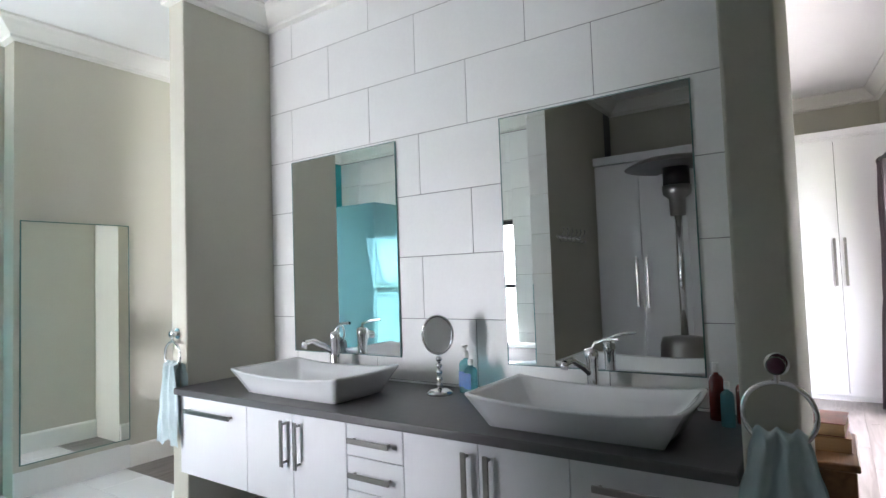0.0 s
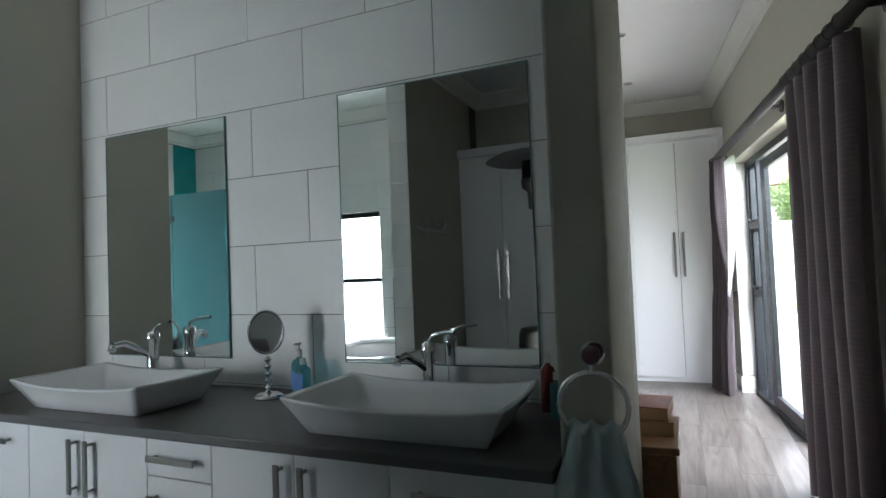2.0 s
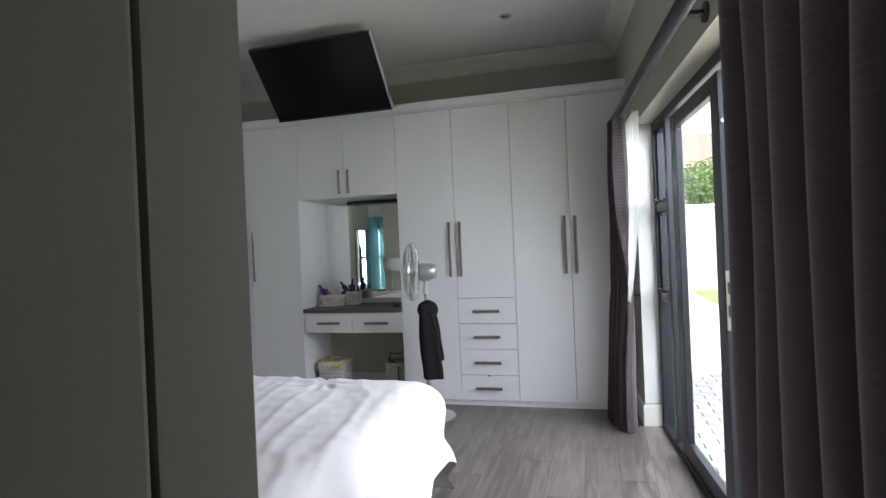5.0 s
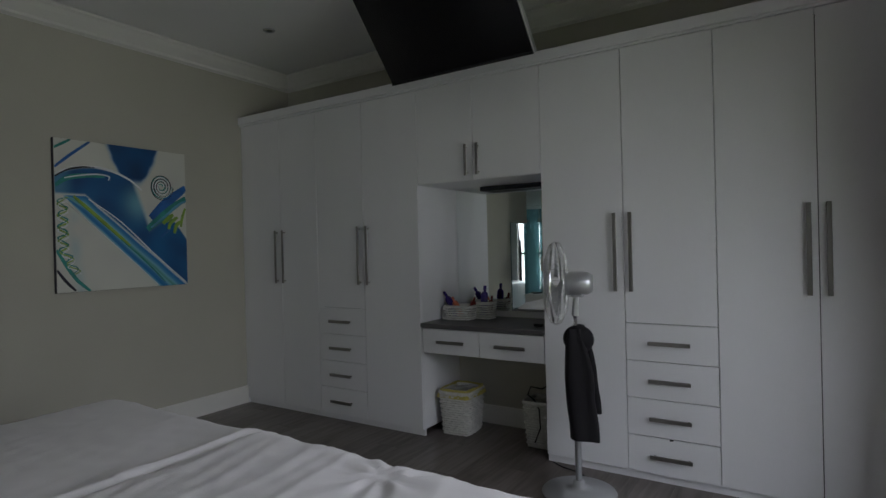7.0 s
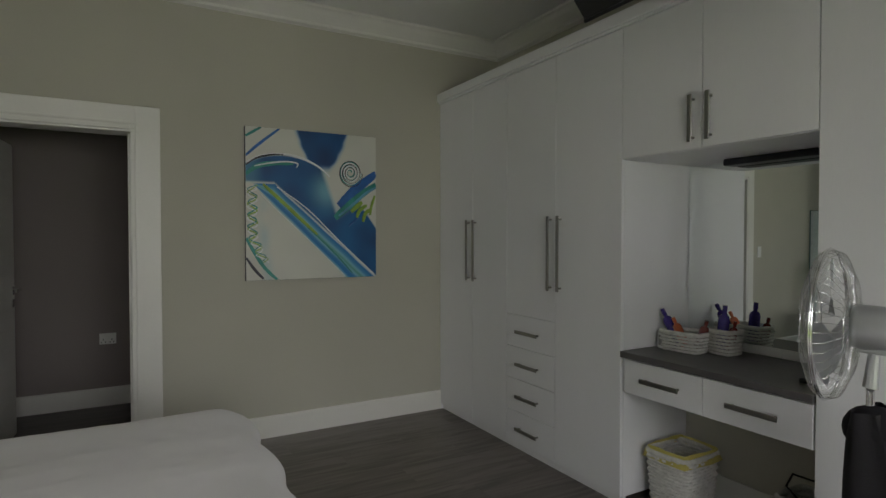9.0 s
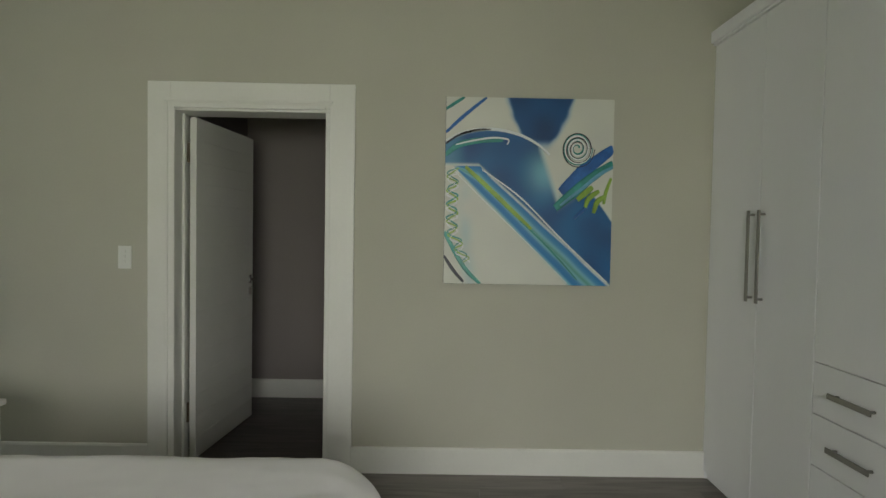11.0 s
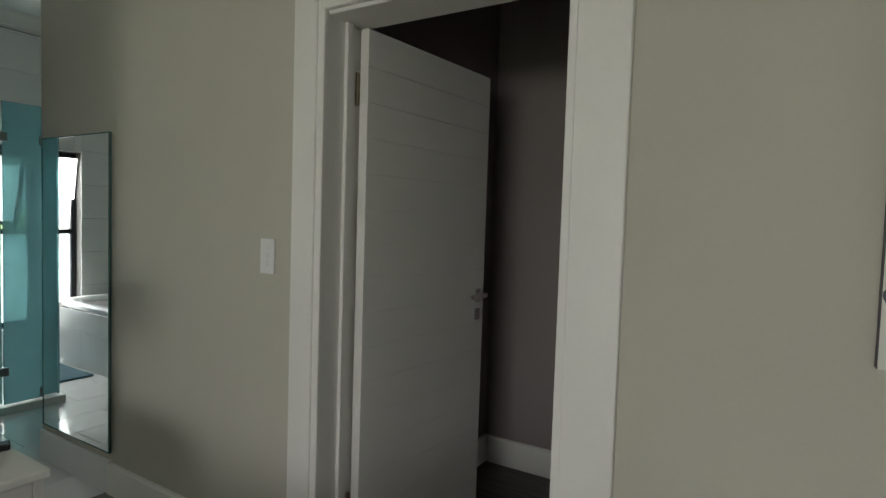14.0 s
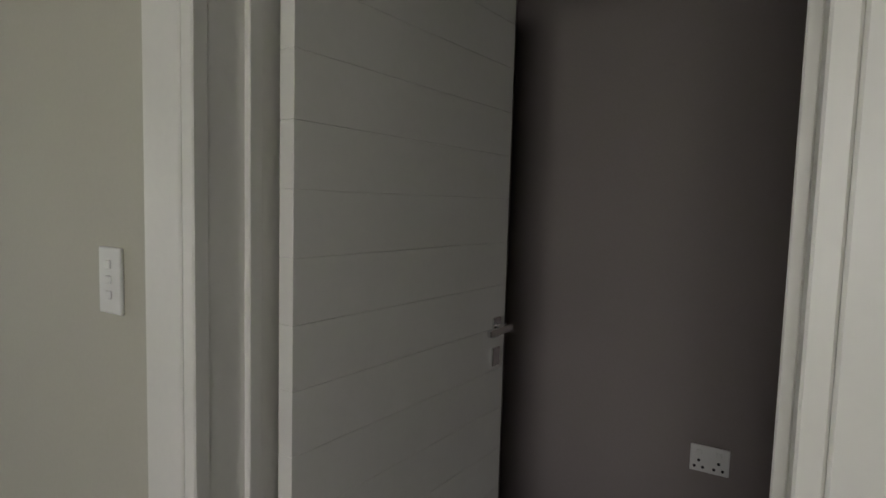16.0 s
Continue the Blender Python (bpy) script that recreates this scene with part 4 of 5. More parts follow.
def tap(at):
    t = thing("basin_mixer_tap", "tall chrome single-lever basin mixer", "tap", at, "basin mixers")
    part("body", lathe(B(), [(0.0, 0.0), (0.028, 0.0), (0.028, 0.006), (0.021, 0.012), (0.021, 0.165), (0.025, 0.175), (0.023, 0.20), (0.0, 0.208)]), CHROME, t, "", True)
    bm = pipe(B(), [(0, 0, 0.11), (-0.02, -0.04, 0.145), (-0.04, -0.085, 0.172), (-0.05, -0.12, 0.166)], 0.012, 12)
    tube(bm, (-0.05, -0.12, 0.17), (-0.052, -0.124, 0.145), 0.013)
    part("spout", bm, CHROME, t, "", True)
    bm = pipe(B(), [(0, 0, 0.20), (0.012, 0.008, 0.222), (0.05, 0.0, 0.236), (0.10, -0.01, 0.24)], 0.006, 8)
    part("lever", bm, CHROME, t, "", True)
    return t


tp = tap((3.41, -0.13, CT))
tp.matrix_world = pose(3.41, -0.13, CT) @ Matrix.Scale(1.14, 4)
copy_thing(tp, pose(1.96, -0.13, CT) @ Matrix.Scale(1.14, 4))


def wall_mirror(x0, x1):
    t = thing("vanity_mirror", "tall frameless mirror on white tiles above the basin", "mirror", (0, 0, 0), "vanity mirrors")
    cube("mirror_glass", (x0, -0.020, 0.868), (x1, -0.0135, 2.014), MIRROR, t)
    for a, b in (((x0 - 0.001, -0.021, 0.866), (x0 + 0.004, -0.0125, 2.016)), ((x1 - 0.004, -0.021, 0.866), (x1 + 0.001, -0.0125, 2.016)), ((x0, -0.021, 0.866), (x1, -0.0125, 0.870)), ((x0, -0.021, 2.012), (x1, -0.0125, 2.016))):
        cube("polished_edge", a, b, BLUEGL, t)


wall_mirror(1.51, 2.336)
wall_mirror(2.971, 3.812)

mm = thing("magnifying_mirror", "round chrome shaving mirror on a beaded stand", "mirror", (2.66, -0.17, CT))
part("foot", lathe(B(), [(0, 0), (0.06, 0), (0.062, 0.008), (0.045, 0.02), (0.012, 0.026), (0, 0.028)]), CHROME, mm, "", True)
for k in range(5):
    part("bead", ball(B(), (0, 0, 0.042 + 0.03 * k), 0.0155, 12), CHROME, mm, "", True)
head = part("rim", pipe(B(), [(0.070 * math.cos(a * math.tau / 32), -0.02 + 0.35 * 0.0, 0.275 + 0.087 * math.sin(a * math.tau / 32)) for a in range(32)], 0.006, 8, True), CHROME, mm, "", True)
disc = B()
vs = [disc.verts.new((0.069 * math.cos(a * math.tau / 40), -0.021, 0.275 + 0.086 * math.sin(a * math.tau / 40))) for a in range(40)]
vb = [disc.verts.new((v.co.x, -0.015, v.co.z)) for v in vs]
disc.faces.new(vs), disc.faces.new(vb[::-1])
for i in range(40):
    disc.faces.new((vs[i], vs[(i + 1) % 40], vb[(i + 1) % 40], vb[i]))
part("mirror_disc", disc, MIRROR, mm)
mm.matrix_world = pose(2.70, -0.19, CT, 0, 0, 28)


def bottle(name, label, at, r, h, body, cap, pump=False, group="toiletry bottles"):
    t = thing(name, label, "bottle", at, group)
    part("body", lathe(B(), [(0, 0), (r * 0.95, 0), (r, 0.006), (r, h * 0.68), (r * 0.8, h * 0.76), (r * 0.35, h * 0.8), (r * 0.35, h * 0.84), (0, h * 0.84)], (0, 0, 0), 18), body, t, "", True)
    part("cap", lathe(B(), [(0, h * 0.84), (r * 0.42, h * 0.84), (r * 0.42, h), (0, h)], (0, 0, 0), 16), cap, t)
    if pump:
        bm = tube(B(), (0, 0, h), (0, 0, h * 1.12), 0.005)
        box(bm, (-0.008, -0.035, h * 1.1), (0.008, 0.01, h * 1.15), 0.002)
        part("pump", bm, cap, t)
    return t


t = bottle("soap_bottle", "clear aqua hand soap pump bottle", (2.79, -0.10, CT), 0.033, 0.19, SOAP, PLASTIC, True)
cube("label_panel", (-0.02, -0.0335, 0.03), (0.02, -0.0325, 0.10), BLUE, t)
t = bottle("soap_bottle", "clear aqua lotion bottle with a blue label", (2.84, -0.14, CT), 0.03, 0.16, SOAP, PLASTIC)
cube("label_panel", (-0.018, -0.0305, 0.03), (0.018, -0.0295, 0.10), BLUE, t)
bottle("toiletry_bottle", "dark red toiletry bottle on the counter", (3.86, -0.12, CT), 0.026, 0.20, REDB, PLASTIC)
bottle("toiletry_bottle", "small clear toiletry bottle on the counter", (3.905, -0.2, CT), 0.022, 0.15, SOAP, PLASTIC)
bottle("toiletry_bottle", "dark red toiletry bottle on the counter", (3.945, -0.14, CT), 0.022, 0.17, REDB, PLASTIC)


def towel_ring(x, z, R, gem, tw, th, label):
    t = thing("towel_ring", "chrome towel ring screwed to the wing wall", "towel ring", (x, -0.60, z), "towel rings")
    bm = tube(B(), (0, 0, 0), (0, -0.012, 0), 0.03, None, 24)
    tube(bm, (0, -0.012, 0), (0, -0.04, 0), 0.014)
    part("mount", bm, CHROME, t)
    part("boss", ball(B(), (0, -0.045, 0), 0.024, 18, (1, 0.6, 1)), gem, t, "", True)
    part("link", tube(B(), (0, -0.04, -0.02), (0, -0.04, -0.045), 0.008), CHROME, t)
    part("ring", pipe(B(), [(R * math.cos(k * math.tau / 48), -0.04, -0.042 - R + R * math.sin(k * math.tau / 48)) for k in range(48)], 0.007, 10, True), CHROME, t, "", True)
    tz = -0.042 - 2 * R
    def cloth(u, v):
        s = (u - 0.5) * tw * (0.72 + 0.5 * min(1, v * 2.2)) * (1 if v > 0.0 else 1)
        fold = 0.016 * math.sin(u * 17 + 1.2 * math.sin(v * 4)) * (1 - 0.45 * v) + 0.006 * noise.noise(Vector((u * 9, v * 7, x)))
        zt = tz + 0.03 + 0.008 * math.sin(u * 17)
        return (s + 0.006 * noise.noise(Vector((u * 5, v * 6, 2.0))), -0.04 - 0.020 - 0.012 * v + fold * 0.7, zt - v * th - 0.015 * (v > 0.98) * math.sin(u * 9))
    def back(u, v):
        p = cloth(u, v * 0.93)
        return (p[0] * 0.98, -0.08 - p[1] + 0.012, p[2])
    tl = thing("hand_towel", label, "towel", (x, -0.60, z), "hand towels")
    bm = sheet(B(), cloth, 48, 36)
    sheet(bm, back, 48, 36)
    sheet(bm, lambda u, v: (cloth(u, 0)[0], cloth(u, 0)[1] + (back(u, 0)[1] - cloth(u, 0)[1]) * v, cloth(u, 0)[2] + 0.012 * math.sin(v * math.pi)), 48, 6)
    bmesh.ops.remove_doubles(bm, verts=bm.verts[:], dist=0.0004)
    part("cloth", bm, TOWEL, tl, "", True)
    for zz in (0.80, 0.86):
        part("woven_band", sheet(B(), lambda u, v, q=zz: (cloth(u, q + v * 0.022)[0], cloth(u, q + v * 0.022)[1] - 0.002, cloth(u, q + v * 0.022)[2]), 40, 2), TOWEL, tl)


towel_ring(4.09, 1.02, 0.083, mat("amethyst_glass_knob", (0.07, 0.015, 0.035), 0.08, coat=1.0), 0.17, 0.36, "pale blue terry hand towel hung through a chrome ring")
towel_ring(1.235, 1.02, 0.075, CHROME, 0.17, 0.42, "pale blue terry hand towel hung through a chrome ring")

lmir = thing("full_length_mirror", "tall frameless mirror on the wall beside the passage", "mirror")
cube("mirror_glass", (0.006, -0.935, 0.20), (0.012, -0.272, 1.73), MIRROR, lmir)
for a, b in (((0.002, -0.274, 0.20), (0.014, -0.269, 1.732)), ((0.002, -0.938, 0.20), (0.014, -0.933, 1.732)), ((0.002, -0.938, 1.728), (0.014, -0.269, 1.734)), ((0.002, -0.938, 0.197), (0.014, -0.269, 0.202))):
    cube("edge", a, b, BLUEGL, lmir)
setting("baseboard_tile", box(B(), (0, -0.97, 0), (0.014, -0.272, 0.16)), TILE, "white tile skirting under the mirror", "trim")

# ---- sliding door, curtains ----
sd = tagged(new("door_2"), "anthracite aluminium sliding door, one leaf slid open", "sliding door", "", "structure")
X0, X1 = RX + 0.11, RX + 0.19
for y0, y1, n in ((3.74, 3.80, "frame_jamb"), (3.35, 3.41, "frame_mullion"), (0.98, 1.04, "frame_jamb")):
    cube(n, (X0, y0, 0.0), (X1, y1, 2.12), ALU, sd, 0.003)
cube("frame_head", (X0, 1.04, 2.06), (X1, 3.74, 2.12), ALU, sd, 0.003)
cube("frame_sill", (X0 - 0.01, 1.04, 0.0), (X1, 3.74, 0.035), ALU, sd, 0.003)
for z in (0.925, 1.52):
    cube("transom", (X0 + 0.005, 3.41, z - 0.03), (X1 - 0.005, 3.74, z + 0.03), ALU, sd, 0.002)
    bm = box(B(), (X0 - 0.02, 3.53, z + 0.03), (X0 + 0.01, 3.57, z + 0.05), 0.003)
    box(bm, (X0 - 0.035, 3.50, z + 0.045), (X0 - 0.02, 3.63, z + 0.06), 0.003)
    part("window_stay", bm, BLACK, sd)
for z0, z1 in ((0.035, 0.895), (0.955, 1.49), (1.55, 2.06)):
    p = cube("pane", (X0 + 0.035, 3.41, z0), (X0 + 0.041, 3.74, z1), CLEAR, sd)
    p.visible_shadow = False
    if z0 > 0.5:
        for a, b in (((3.41, z0), (3.435, z1)), ((3.715, z0), (3.74, z1))):
            cube("sash", (X0 + 0.02, a[0], a[1]), (X0 + 0.055, b[0], b[1]), ALU, sd, 0.002)
        cube("sash", (X0 + 0.02, 3.435, z0), (X0 + 0.055, 3.715, z0 + 0.025), ALU, sd, 0.002)
        cube("sash", (X0 + 0.02, 3.435, z1 - 0.025), (X0 + 0.055, 3.715, z1), ALU, sd, 0.002)
slide = tagged(new("sliding_leaf"), "glazed anthracite sliding door leaf, slid open", "sliding door")
for y0, y1 in ((3.07, 3.19), (2.27, 2.38)):
    cube("stile", (X0 - 0.005, y0, 0.04), (X0 + 0.035, y1, 2.03), ALU, slide, 0.003)
cube("rail", (X0 - 0.005, 2.38, 0.04), (X0 + 0.035, 3.07, 0.13), ALU, slide, 0.003)
cube("rail", (X0 - 0.005, 2.38, 1.95), (X0 + 0.035, 3.07, 2.03), ALU, slide, 0.003)
p = cube("pane", (X0 + 0.012, 2.38, 0.13), (X0 + 0.018, 3.07, 1.95), CLEAR, slide)
p.visible_shadow = False
lk = cube("lock_plate", (X0 - 0.003, 2.267, 0.90), (X0 + 0.030, 2.271, 1.16), STEEL, slide, 0.001, "steel lock striker plate")
for z in (0.96, 1.06):
    cube("slot", (X0 + 0.004, 2.264, z), (X0 + 0.018, 2.268, z + 0.05), BLACK, lk)
tl2 = cube("top_latch", (X0 - 0.003, 2.267, 1.70), (X0 + 0.025, 2.271, 1.86), ALU, slide, 0.001)
part("latch_knob", tube(B(), (X0 + 0.011, 2.27, 1.81), (X0 + 0.011, 2.255, 1.81), 0.01), SILVER, tl2)
splay(setting("reveal_trim", box(B(), (RX - 0.004, 3.792, 0.16), (RX + 0.11, 3.8005, 2.11)), WHITE, "white plastered door reveal", "trim"))

pole = thing("curtain_pole", "thick dark wooden curtain pole with ball ends", "curtain pole")
part("rod", tube(B(), (4.635, 0.35, 2.185), (4.635, 4.04, 2.185), 0.034, None, 20), POLEM, pole, "", True)
for y in (0.33, 4.06):
    part("finial", ball(B(), (4.635, y, 2.185), 0.045, 16), POLEM, pole, "", True)
for y in (0.5, 2.0, 3.98):
    bm = tube(B(), (4.635, y, 2.185), (RX, y, 2.185), 0.012)
    tube(bm, (RX - 0.012, y, 2.185), (RX, y, 2.185), 0.04, None, 16)
    part("bracket", bm, POLEM, pole)


def curtain_sheet(bm, y0, y1, x, z0, z1, folds, amp, squeeze):
    def fn(u, v):
        a, b = squeeze(v)
        y = y0 + (y1 - y0) * (a + (b - a) * u)
        f = math.sin(u * folds * math.tau + 0.7 * noise.noise(Vector((u * 3, v * 2, x))))
        xx = x + amp * (0.55 + 0.55 * (b - a)) * f + 0.03 * noise.noise(Vector((u * 4, v * 1.5, 5.0)))
        y += 0.018 * math.cos(u * folds * math.tau) + 0.02 * noise.noise(Vector((u * 5, v * 2.5, 1.0)))
        return (xx, y, z1 + (z0 - z1) * v + (0.012 * f if v > 0.97 else 0))
    return sheet(bm, fn, int(folds * 14), 44)


ct = thing("curtain", "mauve-brown ribbed curtain gathered beside the open sliding door", "curtain", (0, 0, 0), "curtains")
bm = curtain_sheet(B(), 0.61, 1.47, 4.655, 0.012, 2.15, 5, 0.036, lambda v: (0.0, 1.0 - 0.04 * v))
part("cloth", bm, CURT, ct, "", True)
for k in range(8):
    part("curtain_ring", pipe(B(), [(4.635 + 0.039 * math.cos(a * math.tau / 20), 0.64 + k * 0.115, 2.185 + 0.039 * math.sin(a * math.tau / 20)) for a in range(20)], 0.003, 6, True), POLEM, ct)
splay(ct)
ct = thing("curtain", "mauve-brown ribbed curtain hanging at the wardrobe end", "curtain", (0, 0, 0), "curtains")


def tied_curtain(u, v):
    """Hangs straight from the pole, leans to the hook at waist height and spreads into the room below it."""
    waist = math.exp(-((v - 0.56) / 0.20) ** 2)
    low = max(0.0, (v - 0.56) / 0.44)
    f = math.sin(u * 6 * math.tau + 0.8 * noise.noise(Vector((u * 3, v * 2, 4.6))))
    y = 4.02 - (0.36 - 0.05 * waist + 0.02 * low) * u - 0.05 * low
    x = 4.625 - 0.055 * waist * (1 - u) + 0.05 * waist * u - (0.12 * (1 - u) - 0.02) * low ** 0.8
    amp = 0.05 * (1 - 0.45 * waist) + 0.012 * noise.noise(Vector((u * 5, v * 3, 2.0)))
    return (x + amp * f + 0.02 * noise.noise(Vector((u * 4, v * 2.0, 5.0))), y + 0.014 * math.cos(u * 6 * math.tau), 2.15 - 2.138 * v + (0.014 * f if v > 0.97 else 0))


part("cloth", sheet(B(), tied_curtain, 96, 50), CURT, ct, "", True)
splay(ct)
tb = thing("curtain_tieback_hook", "dark metal curtain tieback hook on the wall", "hook", (RX, 3.83, 0.92))
part("hook", pipe(B(), [(0, 0, 0), (-0.06, 0, 0), (-0.09, -0.01, 0.0), (-0.1, -0.04, 0.01), (-0.09, -0.07, 0.03)], 0.006), BLACK, tb)
vo = thing("voile_curtain", "sheer white voile gathered into a tieback", "curtain")
def voile(u, v):
    q = v
    w = 1.0 - 0.82 * min(1, (q / 0.62)) ** 2.2 if q < 0.62 else 0.18 + 0.2 * (q - 0.62)
    y = 3.84 - 0.46 * u * w - 0.03 * (1 - w)
    return (4.69 + 0.018 * math.sin(u * 40) * (0.4 + 0.6 * w) - 0.05 * (1 - w), y, 2.13 - 2.08 * q)
part("cloth", sheet(B(), voile, 60, 50), VOILE, vo, "", True)

for ob in (sd, slide, pole, tb, vo):
    splay(ob)
# ---- fan with trousers ----
fan = thing("pedestal_fan", "silver pedestal fan beside the dressing table", "fan", (3.18, 3.80, 0))
part("base", lathe(B(), [(0, 0), (0.195, 0), (0.20, 0.006), (0.195, 0.014), (0.08, 0.026), (0.035, 0.04), (0.03, 0.07), (0, 0.07)], (0, 0, 0), 40), SILVER, fan, "", True)
part("pole", tube(B(), (0, 0, 0.06), (0, 0, 0.62), 0.017, None, 16), SILVER, fan, "", True)
part("upper_pole", tube(B(), (0, 0, 0.6), (0, 0, 1.0), 0.011, None, 14), CHROME, fan, "", True)
part("neck", box(tube(B(), (0, 0, 0.96), (0.01, 0, 1.08), 0.02, 0.014), (-0.03, -0.02, 1.06), (0.05, 0.02, 1.10), 0.006, 2), SILVER, fan)
hd = Matrix.Translation((-0.02, -0.01, 1.135)) @ Euler((0, radians(-90), radians(14))).to_matrix().to_4x4()
bm = lathe(B(), [(0, -0.12), (0.045, -0.118), (0.062, -0.09), (0.066, 0.0), (0.06, 0.02), (0, 0.02)], (0, 0, 0), 24)
bm.transform(hd)
part("motor_housing", bm, SILVER, fan, "", True)
bm = B()
for k in range(48):
    a = k * math.tau / 48
    for s in (1, -1):
        zz = (0.11, 0.04)
        pipe(bm, [(0.05 * math.cos(a), 0.05 * math.sin(a), 0.075 + s * 0.055), (0.15 * math.cos(a), 0.15 * math.sin(a), 0.075 + s * 0.052), (0.215 * math.cos(a), 0.215 * math.sin(a), 0.075 + s * 0.025), (0.225 * math.cos(a), 0.225 * math.sin(a), 0.075)], 0.0011, 4)
for r, z in ((0.225, 0.075), (0.228, 0.08), (0.12, 0.128), (0.12, 0.022), (0.05, 0.13)):
    pipe(bm, [(r * math.cos(k * math.tau / 40), r * math.sin(k * math.tau / 40), z) for k in range(40)], 0.0035 if r > 0.2 else 0.0015, 6, True)
bm.transform(hd)
part("grille", bm, CHROME, fan, "chrome wire fan guard", True)
bm = lathe(B(), [(0, 0.128), (0.045, 0.128), (0.05, 0.134), (0.04, 0.14), (0, 0.142)], (0, 0, 0), 24)
bm.transform(hd)
part("centre_badge", bm, SILVER, fan)
for k in range(3):
    bm = B()
    def blade(u, v, a0=k * math.tau / 3):
        r, a = 0.035 + 0.165 * u, a0 + (v - 0.5) * (1.5 - 0.5 * u)
        return (r * math.cos(a), r * math.sin(a), 0.075 + 0.03 * (v - 0.5))
    sheet(bm, blade, 8, 8)
    bmesh.ops.solidify(bm, geom=bm.faces[:], thickness=0.003)
    bm.transform(hd)
    part("blade", bm, SILVER, fan, "grey plastic fan blade", True)
part("cable", pipe(B(), [(0.0, 0.15, 0.012), (-0.05, 0.22, 0.008), (-0.12, 0.26, 0.006), (-0.2, 0.28, 0.006), (-0.28, 0.33, 0.006)], 0.004, 6), BLACK, fan)
tr = thing("trousers", "black trousers draped over the fan pole", "clothing", (3.165, 3.80, 0.035))
def leg(y, wid, z0, z1, sd2):
    def fn(u, v):
        a = u * math.tau
        w = wid * (0.55 + 0.75 * math.sin(min(1, v * 1.9) * math.pi * 0.5)) * (1 + 0.12 * noise.noise(Vector((math.cos(a) * 2, v * 4, sd2))))
        return (0.02 + 0.045 * v + w * math.cos(a), y + 0.032 * math.sin(a) * (1 + 0.4 * math.cos(3 * a)), z1 + (z0 - z1) * v)
    return sheet(B(), fn, 28, 24)
part("trouser_leg", leg(-0.035, 0.062, 0.27, 0.86, 1.0), CLOTHK, tr, "", True)
part("trouser_leg", leg(0.035, 0.055, 0.40, 0.87, 5.0), CLOTHK, tr, "", True)
part("waist_fold", ball(B(), (0.03, 0, 0.80), 0.075, 16, (1.15, 0.75, 1.0)), CLOTHK, tr, "", True)


# ---- baskets and small things at the dressing table ----
def basket(at, w, d, h, label, rz=0.0, taper=0.85):
    t = thing("wicker_basket", label, "basket", at, "wicker baskets", rz)
    bm = B()
    rows = max(4, int(h / 0.016))
    for k in range(rows):
        z = h * (k + 0.5) / rows
        s = taper + (1 - taper) * z / h
        pts = []
        for i in range(36):
            a = i / 36 * math.tau
            c, sn = math.cos(a), math.sin(a)
            q = 1 / max(abs(c), abs(sn)) ** 0.82
            wob = 0.004 * (1 if (i + k) % 2 else -1)
            pts.append((c * q * (w / 2 * s + wob), sn * q * (d / 2 * s + wob), z))
        pipe(bm, pts, 0.0085 if h > 0.2 else 0.0075, 6, True)
    part("weave", bm, WICKER, t, "woven white wicker", True)
    bm = B()
    pts = []
    for i in range(36):
        a = i / 36 * math.tau
        q = 1 / max(abs(math.cos(a)), abs(math.sin(a))) ** 0.82
        pts.append((math.cos(a) * q * w / 2, math.sin(a) * q * d / 2, h))
    pipe(bm, pts, 0.012 if h > 0.2 else 0.008, 8, True)
    part("rim", bm, WICKER, t, "", True)
    cube("bottom", (-w / 2 * taper * 0.9, -d / 2 * taper * 0.9, 0.0), (w / 2 * taper * 0.9, d / 2 * taper * 0.9, 0.012), WICKER, t)
    return t


basket((2.09, 4.40, 0), 0.25, 0.30, 0.30, "white wicker waste basket lined with a yellow cloth", 5)
lin = thing("basket_liner", "yellow cloth liner hanging over the basket rim", "cloth", (2.09, 4.40, 0))
part("cloth", sheet(B(), lambda u, v: ((0.135 - 0.02 * v + 0.008 * noise.noise(Vector((u * 8, v, 0)))) * math.cos(u * math.tau) * 1 / max(abs(math.cos(u * math.tau)), abs(math.sin(u * math.tau))) ** 0.8, (0.158 - 0.02 * v) * math.sin(u * math.tau) / max(abs(math.cos(u * math.tau)), abs(math.sin(u * math.tau))) ** 0.8, 0.265 + 0.06 * v + 0.012 * noise.noise(Vector((u * 9, 2, 1)))), 48, 6), YCLOTH, lin, "", True)
basket((2.72, 4.40, 0), 0.20, 0.22, 0.30, "tall white wicker basket holding cables", 0, 0.78)
cb = thing("cable", "black power cable trailing out of the basket", "cable", (2.72, 4.40, 0))
part("lead", pipe(B(), [(0.1, 0.25, 0.42), (0.05, 0.15, 0.40), (-0.02, 0.05, 0.36), (-0.08, 0.0, 0.38), (-0.09, -0.03, 0.33), (-0.03, -0.06, 0.31), (0.03, -0.12, 0.27), (0.04, -0.13, 0.15), (0.0, -0.13, 0.05)], 0.005, 6), BLACK, cb, "", True)
basket((2.09, 4.42, 0.812), 0.22, 0.16, 0.10, "small white wicker tray of hair products", 8)
basket((2.24, 4.52, 0.812), 0.13, 0.13, 0.12, "small white wicker tray of hair products", 0)
